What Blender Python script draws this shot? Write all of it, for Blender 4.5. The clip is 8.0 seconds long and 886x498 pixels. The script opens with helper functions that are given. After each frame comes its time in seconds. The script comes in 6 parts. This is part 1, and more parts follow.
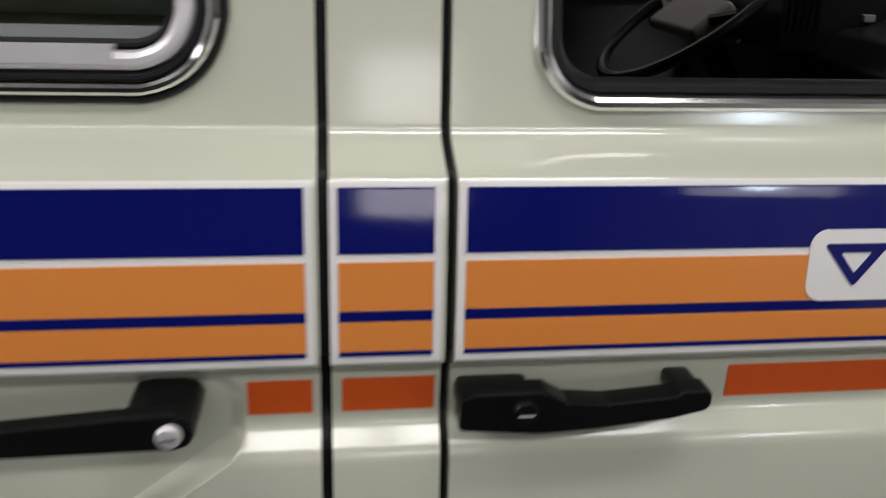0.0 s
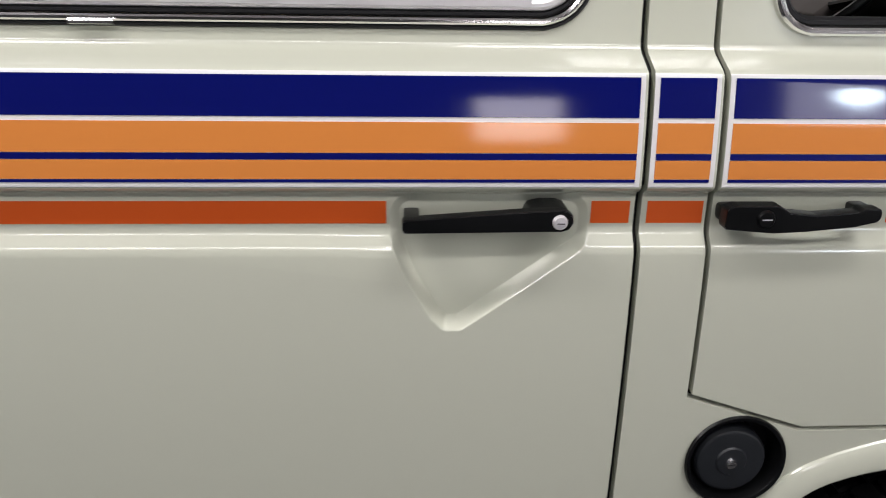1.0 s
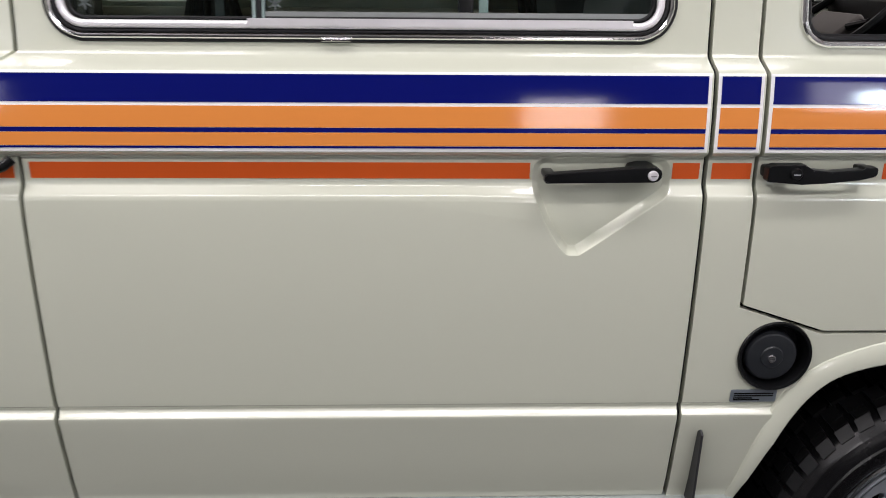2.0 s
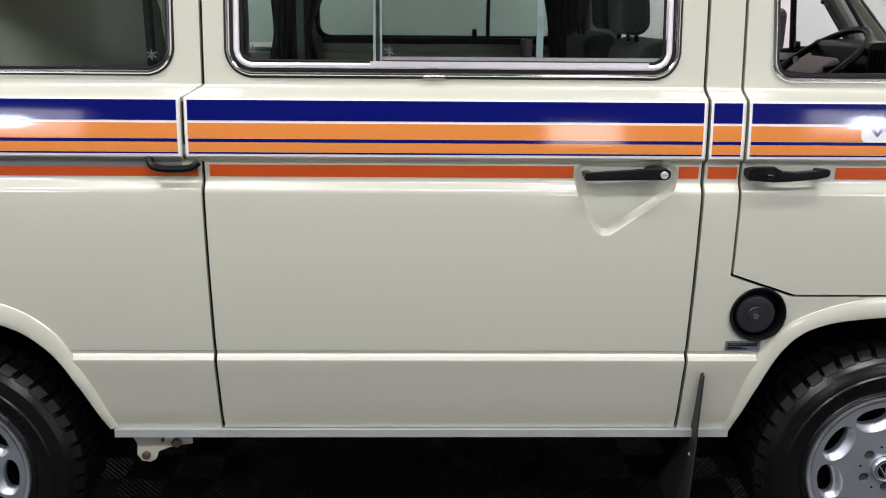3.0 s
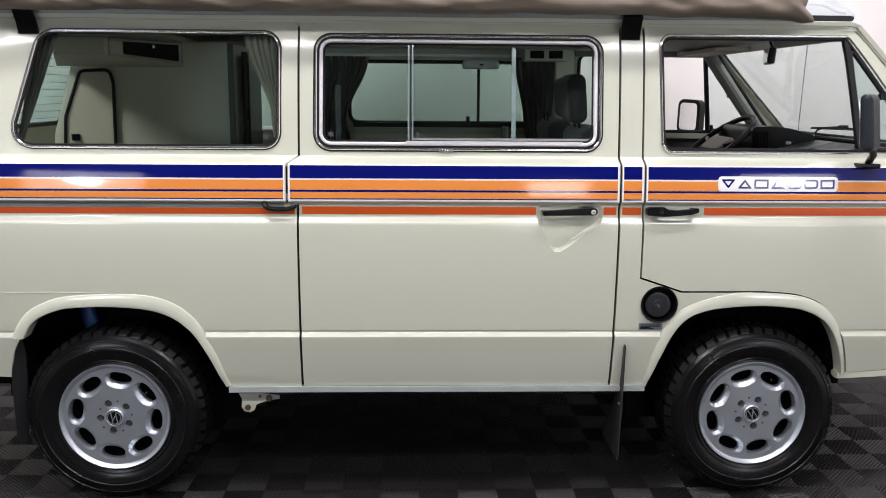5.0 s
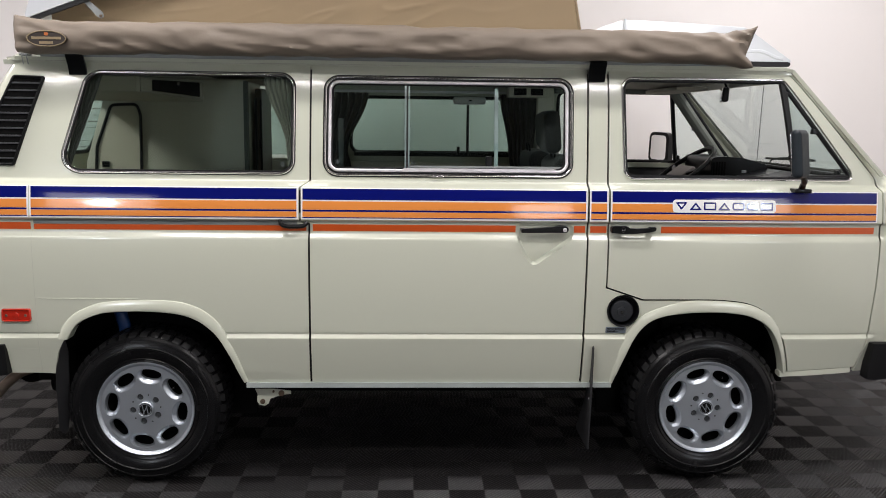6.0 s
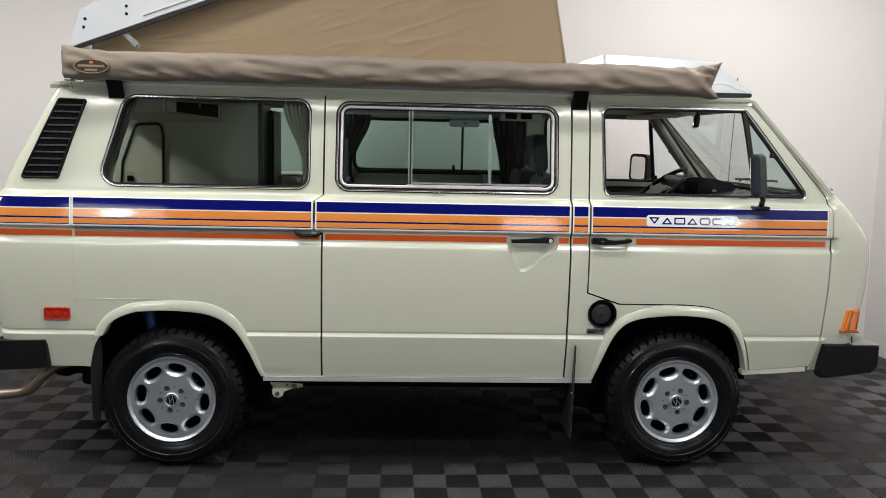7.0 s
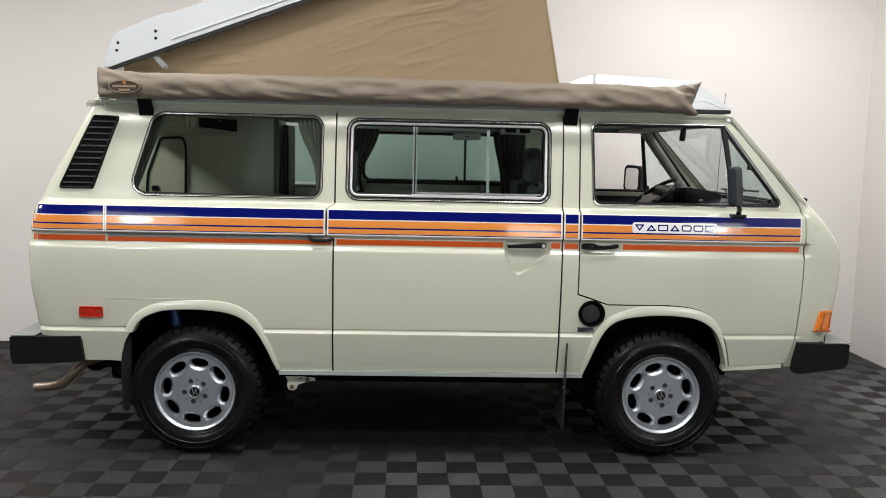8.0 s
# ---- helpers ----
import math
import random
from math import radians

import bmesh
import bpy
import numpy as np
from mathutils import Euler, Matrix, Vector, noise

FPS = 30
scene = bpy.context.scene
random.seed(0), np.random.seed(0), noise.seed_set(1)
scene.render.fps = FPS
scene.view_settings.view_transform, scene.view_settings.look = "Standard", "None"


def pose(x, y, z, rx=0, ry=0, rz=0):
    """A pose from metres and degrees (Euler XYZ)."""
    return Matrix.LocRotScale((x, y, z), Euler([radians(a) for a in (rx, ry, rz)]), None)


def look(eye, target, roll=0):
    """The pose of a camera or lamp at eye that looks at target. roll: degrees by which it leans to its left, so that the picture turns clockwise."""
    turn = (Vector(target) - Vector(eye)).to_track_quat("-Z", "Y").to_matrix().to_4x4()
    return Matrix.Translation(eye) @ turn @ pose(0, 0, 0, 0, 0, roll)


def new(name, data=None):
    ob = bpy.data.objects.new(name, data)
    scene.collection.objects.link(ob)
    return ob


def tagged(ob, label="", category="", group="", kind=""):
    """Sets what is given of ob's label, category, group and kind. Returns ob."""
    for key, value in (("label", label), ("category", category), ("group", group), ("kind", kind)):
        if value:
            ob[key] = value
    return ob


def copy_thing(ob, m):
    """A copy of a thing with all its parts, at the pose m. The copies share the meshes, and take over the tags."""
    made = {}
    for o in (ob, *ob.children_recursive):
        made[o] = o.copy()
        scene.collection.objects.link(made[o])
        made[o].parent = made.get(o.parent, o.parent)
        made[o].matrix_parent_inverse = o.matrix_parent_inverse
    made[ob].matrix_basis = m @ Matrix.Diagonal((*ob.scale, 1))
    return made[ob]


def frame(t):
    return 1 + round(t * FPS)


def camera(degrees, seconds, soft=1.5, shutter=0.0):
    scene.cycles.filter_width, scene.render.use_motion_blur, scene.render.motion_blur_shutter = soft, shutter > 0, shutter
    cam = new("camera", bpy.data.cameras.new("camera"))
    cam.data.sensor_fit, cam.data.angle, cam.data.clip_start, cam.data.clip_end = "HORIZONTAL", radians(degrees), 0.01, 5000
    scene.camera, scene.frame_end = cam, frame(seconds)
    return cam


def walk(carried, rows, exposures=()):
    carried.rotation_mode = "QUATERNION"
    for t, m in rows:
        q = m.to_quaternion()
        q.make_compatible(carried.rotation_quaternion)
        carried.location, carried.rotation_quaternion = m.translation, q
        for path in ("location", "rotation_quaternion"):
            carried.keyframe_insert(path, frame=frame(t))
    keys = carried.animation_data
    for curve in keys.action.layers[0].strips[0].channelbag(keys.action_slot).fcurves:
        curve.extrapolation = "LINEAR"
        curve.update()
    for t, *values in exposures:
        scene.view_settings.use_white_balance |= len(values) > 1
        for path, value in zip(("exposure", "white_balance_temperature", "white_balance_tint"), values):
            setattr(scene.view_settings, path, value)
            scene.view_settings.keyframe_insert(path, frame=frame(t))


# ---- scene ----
cam = camera(55.3, 8.0, soft=0.85, shutter=0.3)
PATH = [
    (0, (1.907, -0.547, 1.468), (2.174, 1.307, 0.766), 2.0),
    (0.2, (1.853, -0.644, 1.44), (2.051, 1.242, 0.804), 1.7),
    (0.5, (1.747, -0.76, 1.415), (1.93, 1.136, 0.803), 1.6),
    (0.8, (1.642, -0.878, 1.424), (1.811, 1.007, 0.778), 1.5),
    (1, (1.602, -0.965, 1.444), (1.72, 0.913, 0.767), 1.0),
    (1.5, (1.498, -1.189, 1.455), (1.589, 0.697, 0.796), 0.8),
    (2.8, (1.267, -1.846, 1.5), (1.292, 0.074, 0.938), 0.2),
    (3, (1.247, -1.963, 1.501), (1.284, -0.037, 0.962), 0.5),
    (3.5, (1.199, -2.244, 1.518), (1.248, -0.304, 1.034), 0.5),
    (4, (1.14, -2.527, 1.538), (1.2, -0.577, 1.099), 0.2),
    (4.5, (1.149, -2.802, 1.559), (1.21, -0.844, 1.155), 0.4),
    (6, (1.137, -3.549, 1.587), (1.219, -1.573, 1.289), 0.7),
    (6.5, (1.118, -3.751, 1.607), (1.213, -1.773, 1.327), 1.1),
    (7, (1.071, -3.972, 1.606), (1.18, -1.992, 1.349), 1.3),
    (7.5, (1.079, -4.164, 1.619), (1.173, -2.181, 1.375), 1.3),
    (8, (1.094, -4.324, 1.623), (1.18, -2.34, 1.389), 1.3),
]
walk(cam, [(t, look(eye, target, roll)) for t, eye, target, roll in PATH],
     [(0, -0.62, 6450, 13), (0.5, -0.42, 6450, 13), (1.0, -0.2, 6350, 15), (1.5, -0.12, 6350, 16), (3.0, 0.12, 6250, 17), (4.5, 0.3, 6200, 17), (6.0, -0.02, 6400, 14), (6.5, 0.03, 6400, 12.5), (7.0, -0.06, 6420, 10), (8.0, 0.04, 6450, 8.5)])

# world, lights and exposure
world = bpy.data.worlds.new("world")
scene.world = world
world.use_nodes = True
world.node_tree.nodes["Background"].inputs[0].default_value = (0.8, 0.85, 0.9, 1)
world.node_tree.nodes["Background"].inputs[1].default_value = 0.05


def lamp(name, x, y, z, sx, sy, watts, colour=(1, 0.97, 0.93)):
    data = bpy.data.lights.new(name, "AREA")
    data.shape, data.size, data.size_y, data.energy, data.color = "RECTANGLE", sx, sy, watts, colour
    ob = new(name, data)
    ob.matrix_world = pose(x, y, z)
    return ob


CEIL = 3.6
# x, y, width, depth, watts
# ceiling panels light the room; their glow is in the lamps below
PANELS = [
    (-1.7, -2.82, 1.4, 0.34, 34),
    (-0.15, -2.82, 1.4, 0.34, 33),
    (1.4, -2.82, 1.4, 0.34, 33),
    (2.95, -2.82, 1.4, 0.34, 39),
    (0.0, -0.9, 1.2, 0.3, 42),
    (2.5, -0.9, 1.2, 0.3, 38),
    (0.2, 0.8, 1.2, 0.3, 28),
    (3.5, 0.9, 0.6, 0.3, 58),
    (-2.6, -0.2, 1.2, 0.3, 105),
]
for px, py, sx, sy, w in PANELS:
    lamp("ceiling_light_lamp", px, py, CEIL - 0.06, sx, sy, w, (1, 0.97, 0.93) if px < 2 else (1, 0.98, 0.95))

# ---- materials ----


def mat(name, base, rough=0.5, metal=0.0, vary=0.08, scale=30.0, bump=0.0, fine=400.0, coat=0.0, sheen=0.0, spec=0.5, rvary=0.08):
    """Principled surface with two scales of colour, roughness and relief variation."""
    m = bpy.data.materials.new(name)
    m.use_nodes = True
    nt = m.node_tree
    b = nt.nodes["Principled BSDF"]
    tc = nt.nodes.new("ShaderNodeTexCoord")
    big, small = nt.nodes.new("ShaderNodeTexNoise"), nt.nodes.new("ShaderNodeTexNoise")
    big.inputs["Scale"].default_value, small.inputs["Scale"].default_value = scale, fine
    big.inputs["Detail"].default_value = 4
    for n in (big, small):
        nt.links.new(tc.outputs["Object"], n.inputs["Vector"])
    mixn = nt.nodes.new("ShaderNodeMath")
    mixn.operation = "MULTIPLY_ADD"
    nt.links.new(small.outputs["Fac"], mixn.inputs[0])
    mixn.inputs[1].default_value = 0.35
    nt.links.new(big.outputs["Fac"], mixn.inputs[2])
    mr = nt.nodes.new("ShaderNodeMapRange")
    nt.links.new(mixn.outputs[0], mr.inputs[0])
    mr.inputs[1].default_value, mr.inputs[2].default_value = 0.35, 1.0
    mr.inputs[3].default_value, mr.inputs[4].default_value = 1 - vary, 1 + vary
    mul = nt.nodes.new("ShaderNodeMix")
    mul.data_type, mul.blend_type = "RGBA", "MULTIPLY"
    mul.inputs["Factor"].default_value = 1
    mul.inputs[6].default_value = (*base, 1)
    nt.links.new(mr.outputs[0], mul.inputs[7])
    nt.links.new(mul.outputs[2], b.inputs["Base Color"])
    rr = nt.nodes.new("ShaderNodeMapRange")
    nt.links.new(big.outputs["Fac"], rr.inputs[0])
    rr.inputs[1].default_value, rr.inputs[2].default_value = 0.3, 0.7
    rr.inputs[3].default_value, rr.inputs[4].default_value = max(0.02, rough - rvary * rough), min(1, rough + rvary * rough)
    nt.links.new(rr.outputs[0], b.inputs["Roughness"])
    b.inputs["Metallic"].default_value = metal
    b.inputs["Specular IOR Level"].default_value = spec
    b.inputs["Coat Weight"].default_value = coat
    b.inputs["Coat Roughness"].default_value = 0.11
    b.inputs["Coat IOR"].default_value = 1.52
    b.inputs["Sheen Weight"].default_value = sheen
    if bump:
        bp = nt.nodes.new("ShaderNodeBump")
        bp.inputs["Strength"].default_value = bump
        bp.inputs["Distance"].default_value = 0.002
        nt.links.new(mixn.outputs[0], bp.inputs["Height"])
        nt.links.new(bp.outputs[0], b.inputs["Normal"])
    return m


def glass(name, tint, gloss=1.0):
    m = bpy.data.materials.new(name)
    m.use_nodes = True
    nt = m.node_tree
    nt.nodes.remove(nt.nodes["Principled BSDF"])
    tr, gl, mx, fr = (nt.nodes.new("ShaderNode" + k) for k in ("BsdfTransparent", "BsdfGlossy", "MixShader", "LayerWeight"))
    tr.inputs[0].default_value = (*tint, 1)
    gl.inputs["Roughness"].default_value = 0.02
    fr.inputs[0].default_value = 0.5
    pw, sc = nt.nodes.new("ShaderNodeMath"), nt.nodes.new("ShaderNodeMath")
    pw.operation, sc.operation = "POWER", "MULTIPLY_ADD"
    nt.links.new(fr.outputs["Facing"], pw.inputs[0])
    pw.inputs[1].default_value = 5.0
    nt.links.new(pw.outputs[0], sc.inputs[0])
    sc.inputs[1].default_value, sc.inputs[2].default_value = 0.7, 0.03
    nt.links.new(sc.outputs[0], mx.inputs[0])
    nt.links.new(tr.outputs[0], mx.inputs[1])
    nt.links.new(gl.outputs[0], mx.inputs[2])
    nt.links.new(mx.outputs[0], nt.nodes["Material Output"].inputs[0])
    return m


IVORY = mat("ivory_paint", (0.585, 0.60, 0.495), 0.24, vary=0.008, scale=0.9, fine=60, coat=0.9, rvary=0.0)
NAVY = mat("navy_vinyl", (0.004, 0.007, 0.125), 0.07, vary=0.05, scale=3, bump=0.02, fine=500)
ORANGE = mat("orange_vinyl", (0.72, 0.25, 0.055), 0.08, vary=0.03, scale=3, bump=0.02, fine=500)
RED = mat("red_orange_vinyl", (0.70, 0.105, 0.015), 0.3, vary=0.04, scale=3, coat=0.4)
WHITE_VINYL = mat("white_vinyl", (0.8, 0.79, 0.78), 0.3, vary=0.02, scale=5, coat=0.3)
BLACKSTEEL = mat("black_painted_steel", (0.005, 0.005, 0.0055), 0.55, vary=0.2, scale=9, bump=0.1, spec=0.2)
CHROME = mat("chrome", (0.86, 0.85, 0.86), 0.10, 1.0, vary=0.03, scale=12)
BRIGHT = mat("bright_trim_metal", (0.80, 0.79, 0.80), 0.14, 1.0, vary=0.03, scale=12)
GLASSEDGE = mat("green_glass_edge", (0.24, 0.31, 0.30), 0.25, 0.2, vary=0.1, scale=30)
ALU = mat("anodised_aluminium", (0.78, 0.76, 0.78), 0.45, 0.55, vary=0.05, scale=20)
# the van's paint greyed for the shade low on the sill, plus road film
SILL = mat("shaded_filmed_sill_paint", (0.36, 0.395, 0.38), 0.35, vary=0.12, scale=14, bump=0.1, coat=0.3)
RUBBER = mat("black_rubber", (0.008, 0.008, 0.009), 0.5, spec=0.35, vary=0.2, scale=18, bump=0.1)
PLASTIC = mat("black_plastic", (0.004, 0.0043, 0.0048), 0.3, spec=0.25, vary=0.15, scale=25, bump=0.15, fine=900)
DARK = mat("underbody_black", (0.004, 0.004, 0.004), 0.85, spec=0.1, vary=0.3, scale=8)
TYRE = mat("tyre_rubber", (0.005, 0.005, 0.0055), 0.26, spec=0.32, vary=0.25, scale=14, bump=0.2)
TREAD = mat("dusty_tread_rubber", (0.006, 0.006, 0.0063), 0.42, spec=0.25, vary=0.4, scale=30, bump=0.2)
RIM = mat("silver_wheel_paint", (0.56, 0.60, 0.65), 0.40, 0.85, vary=0.03, scale=10, coat=0.1)
GREYMETAL = mat("grey_zinc", (0.26, 0.275, 0.27), 0.45, 0.3, vary=0.1, scale=15)
FIBRE = mat("white_fibreglass", (0.54, 0.56, 0.585), 0.35, vary=0.02, scale=2, coat=0.3)
CANVAS = mat("tan_canvas", (0.33, 0.245, 0.15), 0.9, vary=0.06, scale=5, bump=0.25, fine=700, sheen=0.2)
canvas_nodes = CANVAS.node_tree
thin, through_mix = canvas_nodes.nodes.new("ShaderNodeBsdfTranslucent"), canvas_nodes.nodes.new("ShaderNodeMixShader")
thin.inputs[0].default_value = (0.62, 0.50, 0.36, 1)
through_mix.inputs[0].default_value = 0.22
canvas_nodes.links.new(canvas_nodes.nodes["Principled BSDF"].outputs[0], through_mix.inputs[1])
canvas_nodes.links.new(thin.outputs[0], through_mix.inputs[2])
canvas_nodes.links.new(through_mix.outputs[0], canvas_nodes.nodes["Material Output"].inputs[0])
AWNING = mat("taupe_awning_vinyl", (0.182, 0.146, 0.112), 0.62, vary=0.10, scale=5, bump=0.3, fine=600)
WALL = mat("white_wall_paint", (0.8, 0.765, 0.75), 0.75, vary=0.012, scale=0.8, bump=0.05, fine=250)
FLOORM = mat("charcoal_floor_tile", (0.0085, 0.0078, 0.0079), 0.36, vary=0.2, scale=1.2, bump=0.1, fine=300, spec=0.5)
GREYWALL = mat("grey_wall_paint", (0.10, 0.099, 0.096), 0.8, vary=0.03, scale=0.8, bump=0.05, fine=250)
CEILING = mat("light_grey_ceiling_paint", (0.45, 0.445, 0.435), 0.85, vary=0.03, scale=0.8, bump=0.05, fine=250)
SLOT = mat("floor_slot_black", (0.006, 0.006, 0.006), 0.8, vary=0.2, scale=5)
BEIGE = mat("beige_laminate", (0.68, 0.61, 0.48), 0.45, vary=0.04, scale=3)
CLOTH = mat("brown_grey_curtain", (0.075, 0.068, 0.058), 0.95, vary=0.15, scale=9, bump=0.3, fine=500, sheen=0.3)
SEATC = mat("dark_grey_upholstery", (0.05, 0.05, 0.05), 0.95, vary=0.2, scale=20, bump=0.3, sheen=0.3)
GLASS = glass("green_tinted_glass", (0.80, 0.88, 0.855))
CLEARGLASS = glass("lightly_tinted_glass", (0.905, 0.95, 0.94))
MIRROR = mat("mirror_glass", (0.9, 0.9, 0.9), 0.02, 1.0, vary=0.0)
AMBER = mat("amber_lens", (0.78, 0.21, 0.01), 0.15, vary=0.05, scale=60, bump=0.4, fine=250, coat=1)
REDLENS = mat("red_lens", (0.48, 0.022, 0.010), 0.15, vary=0.05, scale=60, bump=0.4, fine=250, coat=1)

# ---- mesh helpers ----


def link(name, bm, material, parent=None, label="", smooth=30):
    me = bpy.data.meshes.new(name)
    bm.normal_update()
    bm.to_mesh(me)
    bm.free()
    me.materials.append(material)
    if smooth:
        for p in me.polygons:
            p.use_smooth = True
        me.set_sharp_from_angle(angle=radians(smooth))
    ob = new(name, me)
    if parent:
        ob.parent = parent
    if label:
        ob["label"] = label
    return ob


def part(name, bm, material, parent, label="", smooth=30):
    return link(name, bm, material, parent, label, smooth)


def empty(name, m, label, category, group=""):
    ob = new(name)
    ob.empty_display_size = 0.1
    ob.matrix_world = m
    return tagged(ob, label, category, group)


def add_box(bm, x0, y0, z0, x1, y1, z1, bevel=0.0, seg=2):
    r = bmesh.ops.create_cube(bm, size=1)
    vs = r["verts"]
    for v in vs:
        v.co = Vector(((x0 + x1) / 2 + v.co.x * (x1 - x0), (y0 + y1) / 2 + v.co.y * (y1 - y0), (z0 + z1) / 2 + v.co.z * (z1 - z0)))
    if bevel:
        es = list({e for v in vs for e in v.link_edges})
        bmesh.ops.bevel(bm, geom=es, offset=bevel, segments=seg, profile=0.5, affect="EDGES")
    return bm


def box(x0, y0, z0, x1, y1, z1, bevel=0.004, seg=2):
    return add_box(bmesh.new(), x0, y0, z0, x1, y1, z1, bevel, seg)


def spline(pts, n=8, closed=False):
    """Catmull-Rom through the points."""
    P = [Vector(p) for p in pts]
    out, m = [], len(P)
    for i in range(m if closed else m - 1):
        a, b, c, d = ((P[(i + k) % m] for k in (-1, 0, 1, 2)) if closed else (P[max(0, i - 1)], P[i], P[i + 1], P[min(m - 1, i + 2)]))
        for j in range(n):
            t = j / n
            out.append(0.5 * (2 * b + (c - a) * t + (2 * a - 5 * b + 4 * c - d) * t * t + (3 * b - a - 3 * c + d) * t ** 3))
    if not closed:
        out.append(P[-1])
    return out


def rounded(poly, r, n=6):
    """Corners of a polygon rounded off; r may be one radius or one for each corner."""
    out, m = [], len(poly)
    for i in range(m):
        p = Vector(poly[i])
        a, b = Vector(poly[i - 1]) - p, Vector(poly[(i + 1) % m]) - p
        rr = r[i] if isinstance(r, (list, tuple)) else r
        if rr <= 0:
            out.append(p)
            continue
        half = a.angle(b) / 2
        d = min(rr / math.tan(half), a.length * 0.49, b.length * 0.49)
        s, e = p + a.normalized() * d, p + b.normalized() * d
        for k in range(n + 1):
            t = k / n
            out.append((1 - t) ** 2 * s + 2 * t * (1 - t) * (p * 0.72 + (s + e) * 0.14) + t * t * e)
    return out


def grow(poly, d):
    """Offset a closed polygon outwards by d (its winding may be either)."""
    n = len(poly)
    area = sum(poly[i][0] * poly[(i + 1) % n][1] - poly[(i + 1) % n][0] * poly[i][1] for i in range(n))
    sgn = 1 if area > 0 else -1
    out = []
    for i in range(n):
        t1, t2 = Vector(poly[i]) - Vector(poly[i - 1]), Vector(poly[(i + 1) % n]) - Vector(poly[i])
        n1, n2 = Vector((t1.y, -t1.x)).normalized(), Vector((t2.y, -t2.x)).normalized()
        nn = (n1 + n2)
        nn = nn.normalized() / max(0.4, nn.length / 2) if nn.length > 1e-6 else n1
        out.append(Vector(poly[i]) + nn * d * sgn)
    return out


def dense(poly, step):
    out = []
    n = len(poly)
    for i in range(n):
        a, b = Vector(poly[i]), Vector(poly[(i + 1) % n])
        k = max(1, int((b - a).length / step))
        out += [a + (b - a) * j / k for j in range(k)]
    return out


def tube(path, section, closed=False, up=None, ends=True):
    """Sweep a closed section of (side, up) pairs along 3D points; the section's first axis lies along cross(tangent, up)."""
    bm = bmesh.new()
    P = [Vector(p) for p in path]
    n, rings = len(P), []
    for i in range(n):
        t = (P[(i + 1) % n] - P[i - 1]) if closed else (P[min(n - 1, i + 1)] - P[max(0, i - 1)])
        t.normalize()
        u = Vector(up) if up else Vector((0, 0, 1))
        if abs(u.dot(t)) > 0.98:
            u = Vector((0, 1, 0))
        s = t.cross(u).normalized()
        w = s.cross(t).normalized()
        rings.append([bm.verts.new(P[i] + s * a + w * b) for a, b in section])
    k = len(section)
    for i in range(n if closed else n - 1):
        r0, r1 = rings[i], rings[(i + 1) % n]
        for j in range(k):
            bm.faces.new((r0[j], r0[(j + 1) % k], r1[(j + 1) % k], r1[j]))
    if ends and not closed:
        bm.faces.new(rings[0][::-1])
        bm.faces.new(rings[-1])
    bmesh.ops.recalc_face_normals(bm, faces=bm.faces)
    return bm


def ring(r, n=10, rb=None):
    return [(r * math.cos(2 * math.pi * k / n), (rb or r) * math.sin(2 * math.pi * k / n)) for k in range(n)]


def lathe(profile, n=48, axis="y", closed=False):
    """Turn (radius, along) pairs about an axis."""
    bm = bmesh.new()
    rings = []
    for i in range(n):
        a = 2 * math.pi * i / n
        c, s = math.cos(a), math.sin(a)
        rings.append([bm.verts.new({"y": (r * c, h, r * s), "x": (h, r * c, r * s), "z": (r * c, r * s, h)}[axis]) for r, h in profile])
    k = len(profile)
    for i in range(n):
        r0, r1 = rings[i], rings[(i + 1) % n]
        for j in range(k if closed else k - 1):
            q = [r0[j], r0[(j + 1) % k], r1[(j + 1) % k], r1[j]]
            bm.faces.new(q)
    bmesh.ops.remove_doubles(bm, verts=bm.verts, dist=1e-6)
    bmesh.ops.recalc_face_normals(bm, faces=bm.faces)
    return bm


def moved(bm, m):
    bmesh.ops.transform(bm, matrix=m, verts=bm.verts)
    return bm


def merge(*bms):
    out = bmesh.new()
    for b in bms:
        me = bpy.data.meshes.new("tmp")
        b.to_mesh(me)
        b.free()
        out.from_mesh(me)
        bpy.data.meshes.remove(me)
    return out


# ---- the room ----
RX, BY = 4.86, 2.55
LX, FY = -6.0, -9.5


def room():
    def wall(name, x0, y0, x1, y1, label, m=WALL):
        ob = link(name, box(x0, y0, -0.012, x1, y1, CEIL, 0, 1), m, smooth=0)
        tagged(ob, label, "wall", kind="structure")
    wall("wall_north", LX, BY, RX, BY + 0.15, "smooth white painted showroom wall behind the van")
    wall("wall_east", RX, FY, RX + 0.15, BY + 0.15, "smooth white painted showroom side wall")
    wall("wall_west", LX - 0.15, FY, LX, BY + 0.15, "smooth white painted showroom side wall")
    wall("wall_south", LX, FY - 0.15, RX, FY, "plain grey painted showroom wall", GREYWALL)
    ob = link("ceiling", box(LX, FY, CEIL, RX, BY, CEIL + 0.12, 0, 1), CEILING, smooth=0)
    tagged(ob, "plain light grey showroom ceiling", "ceiling", kind="structure")
    ob = link("floor", box(LX - 0.15, FY - 0.15, -0.12, RX + 0.15, BY + 0.15, -0.006, 0, 1), SLOT, smooth=0)
    tagged(ob, "charcoal plastic modular floor tiles with diagonal ribs", "floor", kind="structure")


room()

